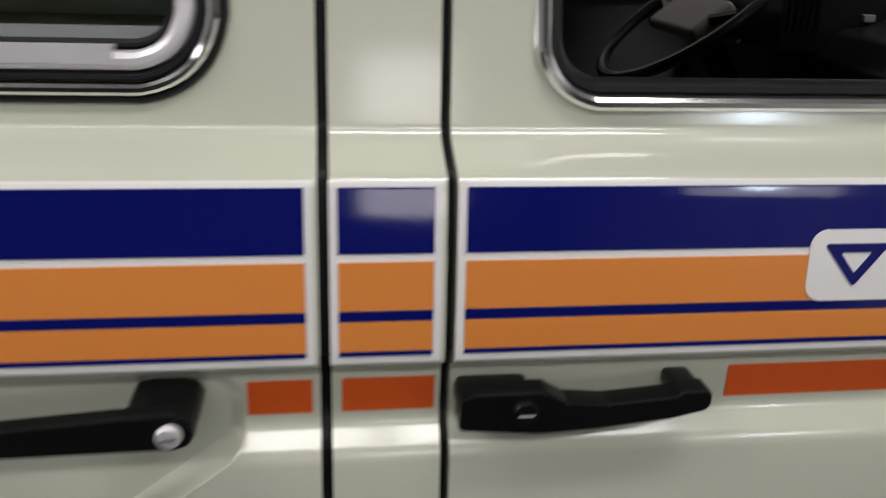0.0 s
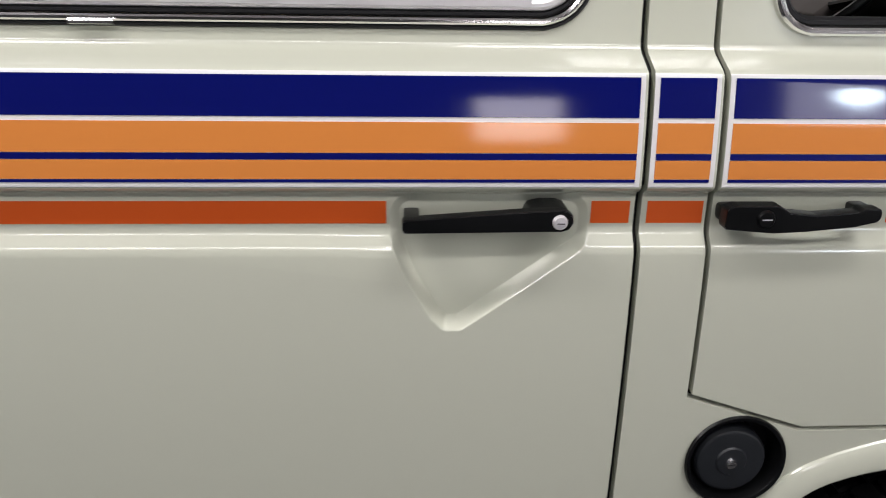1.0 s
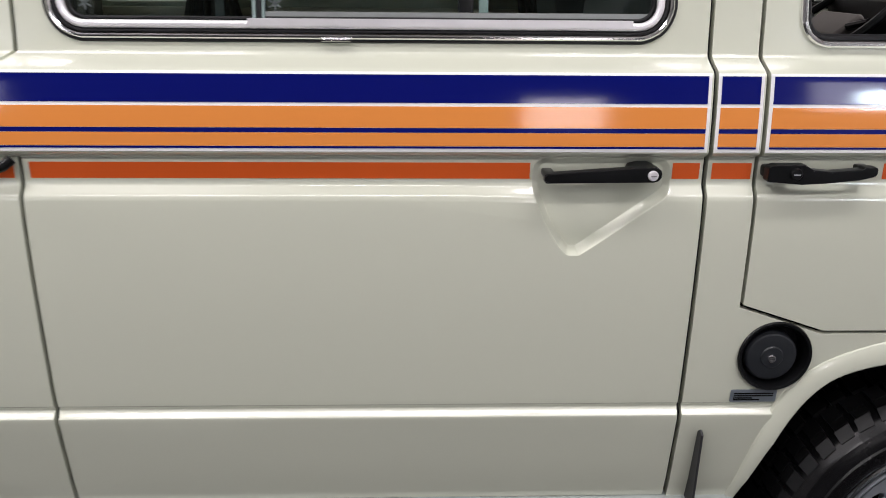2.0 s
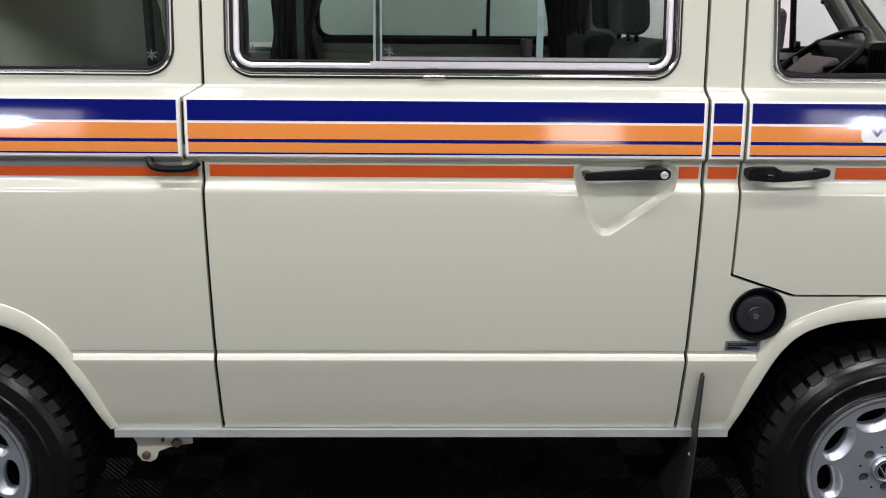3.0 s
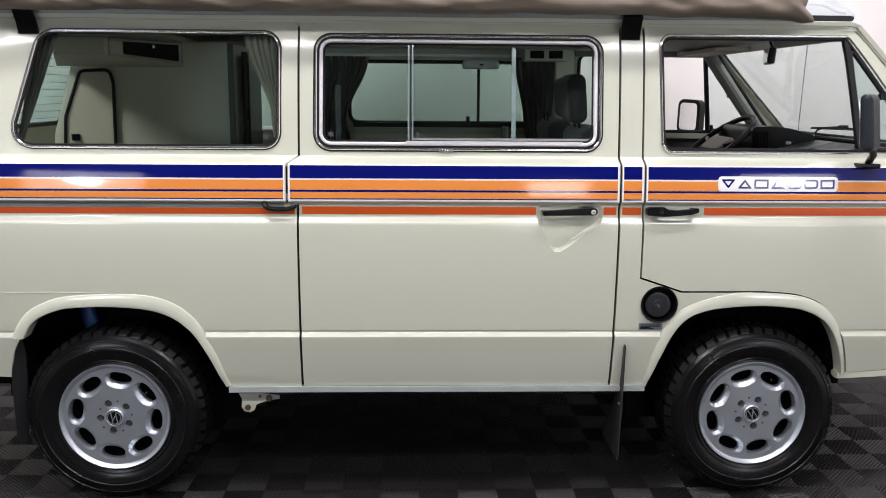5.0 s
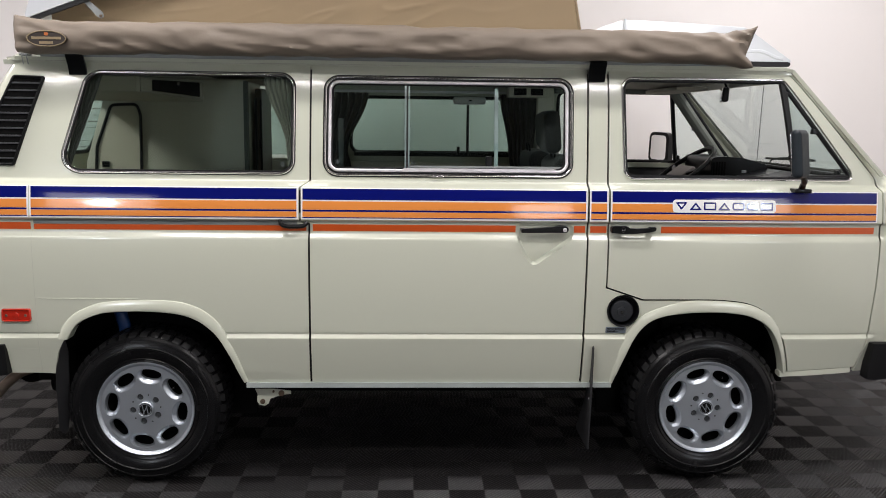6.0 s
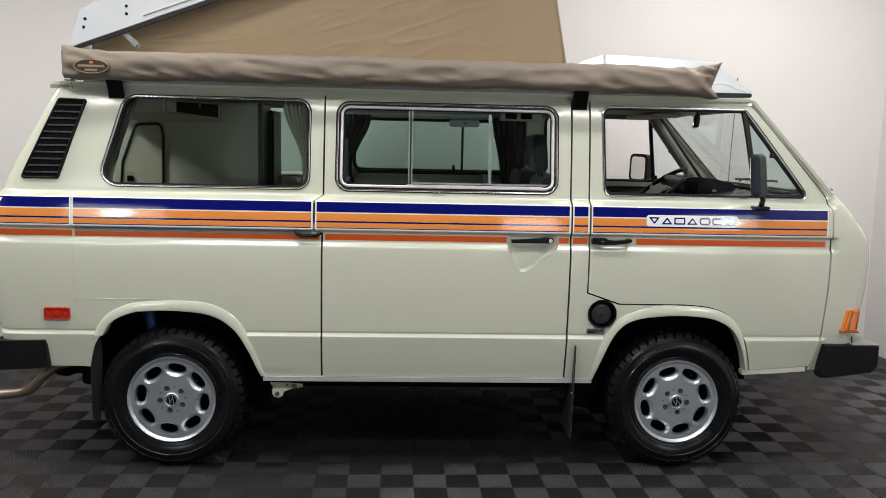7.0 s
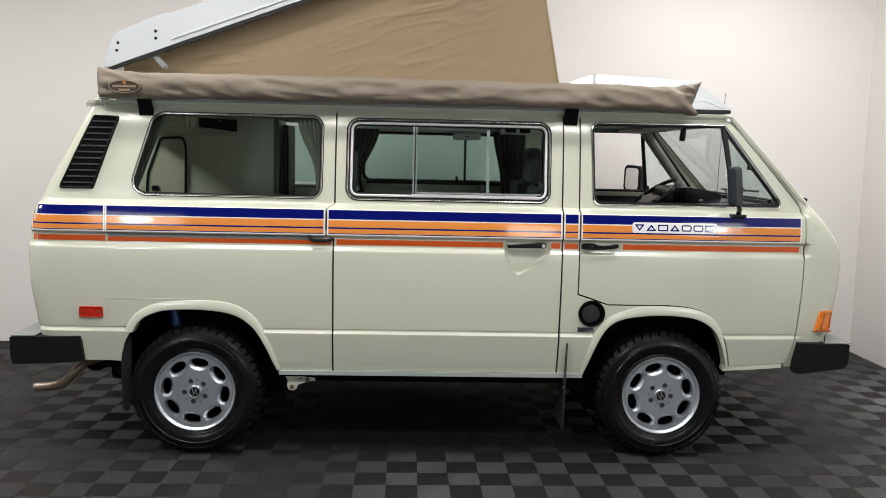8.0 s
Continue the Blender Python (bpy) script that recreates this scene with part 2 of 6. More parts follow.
# ---- the van: shape of its side ----
PROFILE = [(0.40, 0.068), (0.45, 0.05), (0.50, 0.037), (0.56, 0.026), (0.62, 0.015), (0.652, 0.009), (0.658, 0.0095), (0.667, 0.017), (0.673, 0.0205), (0.678, 0.020),
           (0.682, 0.016), (0.70, 0.0135), (0.76, 0.0095), (0.82, 0.006), (0.88, 0.003), (0.94, 0.001), (1.0, 0.0), (1.05, 0.0), (1.085, 0.0015), (1.093, 0.003), (1.099, 0.0065),
           (1.109, 0.0155), (1.114, 0.0175), (1.12, 0.018), (1.14, 0.0175), (1.158, 0.017), (1.163, 0.0155), (1.169, 0.003), (1.172, -0.001), (1.176, -0.0025), (1.185, -0.0022),
           (1.20, -0.0015), (1.215, -0.0005), (1.23, 0.0008), (1.245, 0.0023), (1.26, 0.0040), (1.275, 0.0059), (1.29, 0.0080), (1.302, 0.0099), (1.3065, 0.0115), (1.3095, 0.0145),
           (1.313, 0.0215), (1.319, 0.0345), (1.325, 0.0470), (1.3285, 0.0525), (1.3325, 0.0562), (1.337, 0.0578), (1.36, 0.0604), (1.40, 0.0642), (1.46, 0.0715), (1.52, 0.079), (1.58, 0.087),
           (1.64, 0.096), (1.70, 0.107), (1.75, 0.119), (1.79, 0.132), (1.82, 0.146), (1.84, 0.16)]
PZ, PY = np.array([p[0] for p in PROFILE]), np.array([p[1] for p in PROFILE])
WIDTH = 1.845
RX0, RN = -0.43, 10.0
REAR = [(0.40, -0.785), (0.67, -0.832), (0.88, -0.865), (1.09, -0.872), (1.25, -0.839), (1.39, -0.788), (1.827, -0.540), (1.84, -0.532)]
RZ, RXX = np.array([p[0] for p in REAR]), np.array([p[1] for p in REAR])


POCKET = [(1.5975, 1.162), (1.598, 1.103), (1.620, 1.050), (1.648, 1.003), (1.664, 0.986), (1.686, 0.986), (1.703, 0.9975), (1.832, 1.0905), (1.8435, 1.105), (1.8425, 1.162)]


def side(x, z):
    """How far the van's side lies behind its widest plane."""
    y = float(np.interp(z, PZ, PY))
    if x > 2.6:
        y += 0.02 * ((x - 2.6) / 0.6) ** 2
    if x < RX0:
        t = min(1.0, (RX0 - x) / (RX0 - float(np.interp(z, RZ, RXX))))
        y += (WIDTH / 2 - y) * (1 - (1 - t ** RN) ** (1 / RN))
    return y


def sheet(outline, holes=(), off=0.0, thick=0.018, xcuts=(), zcuts=(), flip=False):
    """A panel of the van's side from an outline in (x, z): cut along the side's profile, laid on it, and given thickness."""
    bm = bmesh.new()
    for loop in (outline, *holes):
        vs = [bm.verts.new((p[0], 0, p[1])) for p in loop]
        for i in range(len(vs)):
            bm.edges.new((vs[i - 1], vs[i]))
    bmesh.ops.triangle_fill(bm, edges=bm.edges[:], use_beauty=True, normal=(0, -1, 0))
    zs = [p[1] for p in outline]
    xs = [p[0] for p in outline]
    cuts = [z for z in sorted({*PZ, *zcuts}) if min(zs) < z < max(zs)]
    for z in cuts:
        bmesh.ops.bisect_plane(bm, geom=bm.verts[:] + bm.edges[:] + bm.faces[:], plane_co=(0, 0, z), plane_no=(0, 0, 1), dist=1e-5)
    xc = list(xcuts) + [x for x in (2.7, 2.8, 2.9, 3.0, 3.1) if True] + [-0.44 - 0.03 * k for k in range(13)]
    for x in xc:
        if min(xs) + 1e-4 < x < max(xs) - 1e-4:
            bmesh.ops.bisect_plane(bm, geom=bm.verts[:] + bm.edges[:] + bm.faces[:], plane_co=(x, 0, 0), plane_no=(1, 0, 0), dist=1e-5)
    for v in bm.verts:
        v.co.y = side(v.co.x, v.co.z) + off
    bm.normal_update()
    for f in bm.faces:
        if f.normal.y > 0:
            f.normal_flip()
    if thick:
        front = bm.faces[:]
        r = bmesh.ops.duplicate(bm, geom=bm.verts[:] + bm.edges[:] + front)
        back = [g for g in r["geom"] if isinstance(g, bmesh.types.BMFace)]
        vmap = r["vert_map"]
        for f in back:
            f.normal_flip()
        for v in {v for f in back for v in f.verts}:
            v.co.y += thick
        for e in [e for e in bm.edges if len(e.link_faces) == 1 and e.link_faces[0] in set(front)]:
            a, b = e.verts
            f = e.link_faces[0]
            i = list(f.verts).index(a)
            if f.verts[(i + 1) % len(f.verts)] == b:
                a, b = b, a
            bm.faces.new((a, b, vmap[b], vmap[a]))
    if flip:
        for v in bm.verts:
            v.co.y = WIDTH - v.co.y
        for f in bm.faces:
            f.normal_flip()
    return bm


van = empty("camper_van", pose(0, 0, 0), "ivory camper van with navy and orange stripes and raised pop-top roof", "van")

REAR_WIN = rounded([(-0.343, 1.353), (0.657, 1.353), (0.660, 1.785), (-0.216, 1.785)], [0.075, 0.06, 0.06, 0.07], 8)
MID_WIN = rounded([(0.772, 1.350), (1.842, 1.350), (1.842, 1.778), (0.775, 1.778)], 0.060, 8)
FRONT_WIN = rounded([(2.061, 1.350), (3.100, 1.350), (2.765, 1.785), (2.047, 1.785)], [0.045, 0.03, 0.03, 0.045], 8)

ARCH_R = [tuple(p) for p in spline([(-0.36, 0.55), (-0.335, 0.605), (-0.305, 0.655), (-0.277, 0.703), (-0.238, 0.735), (-0.18, 0.759), (-0.125, 0.770), (0.012, 0.775), (0.15, 0.764), (0.233, 0.738), (0.288, 0.699), (0.329, 0.652), (0.369, 0.58), (0.403, 0.50), (0.424, 0.45)], 6)]
ARCH_F = [tuple(p) for p in spline([(2.045, 0.445), (2.062, 0.497), (2.119, 0.644), (2.175, 0.722), (2.25, 0.758), (2.36, 0.774), (2.467, 0.778), (2.55, 0.773), (2.62, 0.762), (2.683, 0.735), (2.73, 0.695), (2.765, 0.634), (2.795, 0.548), (2.806, 0.496)], 6)]
# outer edges of the pressed lips
LIP_R = [tuple(p) for p in spline([(-0.40, 0.56), (-0.375, 0.615), (-0.349, 0.665), (-0.325, 0.712), (-0.285, 0.758), (-0.225, 0.792), (-0.148, 0.816), (0.015, 0.827), (0.155, 0.821), (0.238, 0.797), (0.298, 0.758), (0.344, 0.704), (0.395, 0.594), (0.425, 0.510), (0.445, 0.455)], 6)]
LIP_F = [tuple(p) for p in spline([(2.026, 0.452), (2.040, 0.505), (2.080, 0.662), (2.140, 0.750), (2.228, 0.798), (2.35, 0.828), (2.467, 0.829), (2.56, 0.824), (2.635, 0.810), (2.706, 0.776), (2.757, 0.722), (2.789, 0.645), (2.811, 0.552), (2.820, 0.498)], 6)]


def off_arch(arch, d):
    out = []
    for i, p in enumerate(arch):
        a, b = Vector(arch[max(0, i - 1)]), Vector(arch[min(len(arch) - 1, i + 1)])
        t = (b - a).normalized()
        out.append((p[0] - t.y * d, p[1] + t.x * d))
    return out


def bevelled(ob, w=0.003, seg=2):
    md = ob.modifiers.new("edge", "BEVEL")
    md.width, md.segments, md.limit_method, md.angle_limit, md.harden_normals = w, seg, "ANGLE", radians(55), True
    return ob


def thicken(ob, t):
    md = ob.modifiers.new("thick", "SOLIDIFY")
    md.thickness = t
    md = ob.modifiers.new("sharp_rim", "EDGE_SPLIT")
    md.split_angle, md.use_edge_sharp = radians(42), True


def even(n):
    """Angles (as shares of a right angle) that space a rounded corner's points evenly along its two sides."""
    a = [math.asin((k / 16) ** (n / 2)) / (math.pi / 2) for k in range(1, 15)]
    return a + [a[-1] + (1 - a[-1]) * k / 14 for k in range(1, 15)]


def tail_and_quarter(quarter):
    zs = [z for z in PZ if z >= 0.45]
    # tail
    def tail(name, zlist, us, skip):
        bm = bmesh.new()
        grid = []
        for z in zlist:
            xr, y0 = float(np.interp(z, RZ, RXX)), side(RX0, z)
            row = []
            for u in us:
                th = abs(u) * math.pi / 2
                s, c = math.sin(th) ** (2 / RN), (math.cos(th) if abs(u) < 0.9999 else 0.0) ** (2 / RN)
                x, y = RX0 + (xr - RX0) * s, y0 + (WIDTH / 2 - y0) * (1 - c)
                row.append(bm.verts.new((x, y if u >= 0 else WIDTH - y, z)))
            grid.append(row)
        for i in range(len(zlist) - 1):
            for j in range(len(us) - 1):
                if not skip(0.5 * (zlist[i] + zlist[i + 1]), 0.5 * (abs(us[j]) + abs(us[j + 1]))):
                    bm.faces.new((grid[i][j], grid[i][j + 1], grid[i + 1][j + 1], grid[i + 1][j]))
        bmesh.ops.recalc_face_normals(bm, faces=bm.faces)
        return bm
    a = even(RN)
    us = [0.0] + a + [-x for x in a[::-1]][1:] + [-1e-9]
    zl = sorted(set([z for z in zs if z <= 1.824] + [0.497, 1.824]))
    zl = [z for z in zl if z >= 0.497]
    bm = merge(quarter, tail("tail", zl, us, lambda z, u: 1.39 < z < 1.76 and (abs(u) > 0.78)))
    bmesh.ops.remove_doubles(bm, verts=bm.verts, dist=2e-4)
    bmesh.ops.recalc_face_normals(bm, faces=bm.faces)
    low = min(bm.faces, key=lambda f: f.calc_center_median().y + abs(f.calc_center_median().x - 0.2))
    if low.normal.y > 0:
        bmesh.ops.reverse_faces(bm, faces=bm.faces)
    ob = part("rear_quarter_panel", bm, IVORY, van, "ivory rear quarter and tail panel")
    thicken(ob, 0.015)


def shell():
    rear = [(RX0, 0.497)] + [(-0.378, 0.494)] + [(-0.372, 0.53)] + off_arch(ARCH_R, 0.012)[4:] + [(0.442, 0.443), (0.712, 0.441), (0.714, 1.160), (0.677, 1.163), (0.677, 1.308), (0.716, 1.334), (0.717, 1.824), (RX0, 1.824)]
    quarter = sheet(rear, [REAR_WIN], thick=0, xcuts=[-0.40 + 0.06 * k for k in range(19)])
    tail_and_quarter(quarter)
    sd = [(0.721, 0.452), (1.898, 0.452), (1.900, 1.815), (0.725, 1.815), (0.724, 1.334), (0.685, 1.308), (0.685, 1.163), (0.722, 1.160)]
    rim = dense(rounded(POCKET, [0.024, 0.03, 0.05, 0.03, 0.012, 0.012, 0.02, 0.03, 0.02, 0.024], 5), 0.004)
    door = bevelled(part("sliding_door", sheet(sd, [MID_WIN, [tuple(p) for p in rim]]), IVORY, van, "ivory sliding side door with recessed handle pocket"))
    # handle pocket: a crisp slope all round down to a flat floor
    bm = bmesh.new()
    rings = []
    for inset, share in ((-0.0004, 0.0), (0.0010, 0.04), (0.0022, 0.14), (0.0105, 0.88), (0.0120, 0.97), (0.0140, 1.0)):
        row = []
        for p, q in zip(rim, grow(rim, -inset)):
            y0 = side(p[0], p[1]) + 0.0002
            row.append(bm.verts.new((q[0], y0 + (0.0262 - y0) * share, q[1])))
        rings.append(row)
    n = len(rim)
    for r0, r1 in zip(rings, rings[1:]):
        for k in range(n):
            bm.faces.new((r0[k - 1], r0[k], r1[k], r1[k - 1]))
    bm.faces.new(rings[-1])
    bmesh.ops.recalc_face_normals(bm, faces=bm.faces)
    if bm.faces[-1:][0].normal.y > 0:
        bmesh.ops.reverse_faces(bm, faces=bm.faces)
    part("handle_pocket", bm, IVORY, door, "ivory recess behind the handle", smooth=24)
    bp = [(1.907, 0.437), (2.03, 0.437)] + off_arch(ARCH_F, 0.012)[:38] + [(2.47, 0.829), (2.152, 0.829), (1.990, 0.884), (1.988, 1.821), (1.908, 1.821)]
    bp = [p for i, p in enumerate(bp) if not (2.40 < p[0] < 2.469 and p[1] < 0.828)]
    filler = [(2.070 + 0.067 * math.cos(2 * math.pi * k / 40), 0.784 + 0.067 * math.sin(2 * math.pi * k / 40)) for k in range(40)]
    bevelled(part("b_pillar_panel", sheet(bp, [filler]), IVORY, van))
    # black strips added behind the door gaps, standing in for the shade inside them
    for x0, x1, z0, z1 in ((1.882, 1.926, 0.46, 1.80), (1.974, 2.014, 0.90, 1.80), (0.698, 0.742, 0.46, 1.155), (0.662, 0.702, 1.168, 1.315), (0.698, 0.742, 1.335, 1.80)):
        part("door_gap_seal", sheet([(x0, z0), (x1, z0), (x1, z1), (x0, z1)], off=0.019, thick=0.006), RUBBER, van)
    fs = off_arch(ARCH_F, 0.010)[34:-1] + [(2.815, 0.487)] + [tuple(p) for p in spline([(2.826, 0.500), (2.811, 0.57), (2.784, 0.652), (2.747, 0.717), (2.688, 0.780), (2.598, 0.816), (2.48, 0.829)], 5)]
    bevelled(part("front_fender_strip", sheet(fs), IVORY, van))
    fd = [(1.997, 0.889), (2.155, 0.836)] + [tuple(p) for p in spline([(2.471, 0.836), (2.60, 0.823), (2.692, 0.786), (2.752, 0.722), (2.79, 0.654), (2.817, 0.57), (2.832, 0.503)], 5)] + [(3.138, 0.522), (3.160, 0.60), (3.176, 0.674),
          (3.188, 0.90), (3.190, 1.145), (3.186, 1.30), (3.172, 1.362), (2.778, 1.815), (1.996, 1.815)]
    bevelled(part("front_door", sheet(fd, [FRONT_WIN]), IVORY, van, "ivory front passenger door with its window rolled down"))
    # far side: one panel with three openings
    left = [(RX0, 0.45), (3.19, 0.50), (3.19, 1.345), (2.778, 1.824), (RX0, 1.824)]
    left_wins = [rounded([(0.77, 1.388), (1.805, 1.388), (1.805, 1.74), (0.77, 1.74)], 0.05), REAR_WIN, FRONT_WIN]
    part("far_side_panel", sheet(left, left_wins, flip=True, thick=0.03), IVORY, van)


shell()


def nose():
    zs = [z for z in PZ if z >= 0.45]
    FRONTX = [(0.45, 3.37), (0.70, 3.415), (0.92, 3.452), (1.05, 3.460), (1.15, 3.447), (1.19, 3.424), (1.364, 3.266), (1.84, 2.80)]
    STARTX = [(0.45, 3.125), (0.522, 3.145), (0.60, 3.167), (0.674, 3.183), (0.90, 3.195), (1.145, 3.197), (1.30, 3.193), (1.366, 3.176), (1.815, 2.786), (1.84, 2.764)]
    fz, fx = zip(*FRONTX)
    sz, sx = zip(*STARTX)
    n = 6.6
    SMOOTHZ, SMOOTHY = (0.45, 0.70, 0.90, 1.10, 1.20, 1.28, 1.33, 1.36), (0.07, 0.033, 0.024, 0.022, 0.026, 0.036, 0.055, 0.078)
    bm = bmesh.new()
    zl = [z for z in zs if 0.5 < z <= 1.82]
    zl = [0.50] + zl
    us = [0.0] + even(n)
    us = us + [2 - u for u in us[::-1]][1:]
    grid = []
    for z in zl:
        x0, x1 = float(np.interp(z, sz, sx)), float(np.interp(z, fz, fx))
        y0 = side(x0, z)
        row = []
        for u in us:
            th = min(u, 2 - u) * math.pi / 2
            s, c = math.sin(th) ** (2 / n), max(0.0, math.cos(th)) ** (2 / n)
            x = x0 + (x1 - x0) * s
            w = min(1.0, (x - x0) / 0.03)
            ys = y0 * (1 - w) + (float(np.interp(z, SMOOTHZ, SMOOTHY)) if z < 1.36 else y0) * w
            y = ys + (WIDTH / 2 - ys) * (1 - c)
            row.append(bm.verts.new((x, y if u <= 1 else WIDTH - y, z)))
        grid.append(row)
    for i in range(len(zl) - 1):
        z = 0.5 * (zl[i] + zl[i + 1])
        for j in range(len(us) - 1):
            u = 0.5 * (us[j] + us[j + 1])
            hole = 1.375 < z < 1.79 and 0.42 < u < 1.58
            if hole:
                continue
            bm.faces.new((grid[i][j], grid[i][j + 1], grid[i + 1][j + 1], grid[i + 1][j]))
    bmesh.ops.recalc_face_normals(bm, faces=bm.faces)
    ob = part("nose_panel", bm, IVORY, van)
    thicken(ob, 0.015)


nose()


def roof():
    bm = bmesh.new()
    xs = [-0.56, -0.53, -0.45, 0, 1, 1.9, 2, 2.6, 2.74, 2.79, 2.805]
    drop = [0.035, 0.015, 0, 0, 0, 0, 0, 0.0, 0.006, 0.02, 0.05]
    rise = [1, 1, 1, 1, 1, 1, 0.4, 0.36, 0.36, 0.36, 0.36]  # flatter under the luggage tray
    prof = [(0.135, 1.826), (0.15, 1.84), (0.19, 1.862), (0.26, 1.885), (0.40, 1.902), (0.65, 1.912), (0.9225, 1.915)]
    prof = prof + [(WIDTH - y, z) for y, z in prof[::-1]][1:]
    grid = [[bm.verts.new((x, y, max(1.822, 1.822 + (z - 1.822) * k - d))) for y, z in prof] for x, d, k in zip(xs, drop, rise)]
    for i in range(len(xs) - 1):
        for j in range(len(prof) - 1):
            if 0 <= xs[i] < 2 and 0.39 < 0.5 * (prof[j][0] + prof[j + 1][0]) < WIDTH - 0.39:
                continue  # the opening under the tent
            bm.faces.new((grid[i][j], grid[i][j + 1], grid[i + 1][j + 1], grid[i + 1][j]))
    bmesh.ops.recalc_face_normals(bm, faces=bm.faces)
    ob = part("roof", bm, IVORY, van)
    thicken(ob, 0.02)
    sec = [(-0.012, -0.006), (0.012, -0.006), (0.016, 0.008), (0.010, 0.010), (0.006, 0.0), (-0.012, 0.0)]
    for y, s in ((0.128, 1), (WIDTH - 0.128, -1)):
        path = [(-0.55, y + s * 0.05, 1.826), (-0.50, y, 1.826)] + [(-0.4 + 0.4 * k, y, 1.826 + 0.002 * (k % 2)) for k in range(8)] + [(2.76, y, 1.826), (2.80, y + s * 0.01, 1.818), (3.19, y - s * 0.075, 1.375)]
        part("rain_gutter", tube(path, [(a * (1 if s > 0 else -1), b) for a, b in sec]), IVORY, van)


roof()

STRIPE_X = [(-0.803, -0.441), (-0.424, 0.668), (0.693, 1.890), (1.913, 1.980), (2.003, 3.160)]
STRIPE_Z = [("navy_stripe", 1.257, 1.3035, NAVY), ("orange_stripe", 1.2155, 1.2515, ORANGE), ("navy_pinstripe", 1.2075, 1.2155, NAVY), ("orange_stripe", 1.1845, 1.2075, ORANGE), ("navy_pinstripe", 1.1805, 1.1845, NAVY)]


def stripes():
    def strip(name, x0, x1, z0, z1, m, off):
        part(name, sheet([(x0, z0), (x1, z0), (x1, z1), (x0, z1)], off=off, thick=0.0008), m, van)
    for x0, x1 in STRIPE_X:
        strip("white_stripe_border", x0 - 0.006, x1 + 0.006, 1.1745, 1.3075, WHITE_VINYL, -0.0010)
        for name, z0, z1, m in STRIPE_Z:
            strip(name, x0, x1, z0 + 0.0003, z1 - 0.0003, m, -0.0020)
    for x0, x1, z1 in ((-0.832, -0.437, 1.152), (-0.424, 0.706, 1.146), (0.733, 1.594, 1.152), (1.845, 1.893, 1.152), (1.915, 1.985, 1.152), (2.222, 3.166, 1.152)):
        strip("red_stripe", x0, x1, 1.1235, z1, RED, -0.0010)


stripes()


# ---- trim that follows the side ----
def sheet_flat(outline, y, thick):
    """A flat plate in the plane of x and z."""
    bm = bmesh.new()
    vs = [bm.verts.new((p[0], y, p[1])) for p in outline]
    f = bm.faces.new(vs)
    r = bmesh.ops.extrude_face_region(bm, geom=[f])
    for v in [g for g in r["geom"] if isinstance(g, bmesh.types.BMVert)]:
        v.co.y += thick
    bmesh.ops.recalc_face_normals(bm, faces=bm.faces)
    bmesh.ops.bevel(bm, geom=bm.edges[:], offset=min(0.002, thick / 4), segments=2, profile=0.5, affect="EDGES")
    return bm


def on_side(p, off=0.0):
    return Vector((p[0], side(p[0], p[1]) + off, p[1]))


def loop_trim(poly, inset, width, height, off=0.0):
    """A rounded bead round an opening, inset from its edge."""
    path = [on_side(p, off) for p in grow(poly, -inset)]
    return tube(path, ring(width / 2, 10, height), closed=True, up=(0, -1, 0))


def pane(poly, inset, off, thick=0.004, **kw):
    bm = sheet_flat([tuple(p) for p in grow(poly, -inset)], 0, thick)
    a, e = side(1.0, 1.37), side(1.0, 1.76)
    for v in bm.verts:
        v.co.y += a + off + (e - a) * (v.co.z - 1.37) / 0.39
    return bm


def no_shadow(ob):
    ob.visible_shadow = False
    return ob


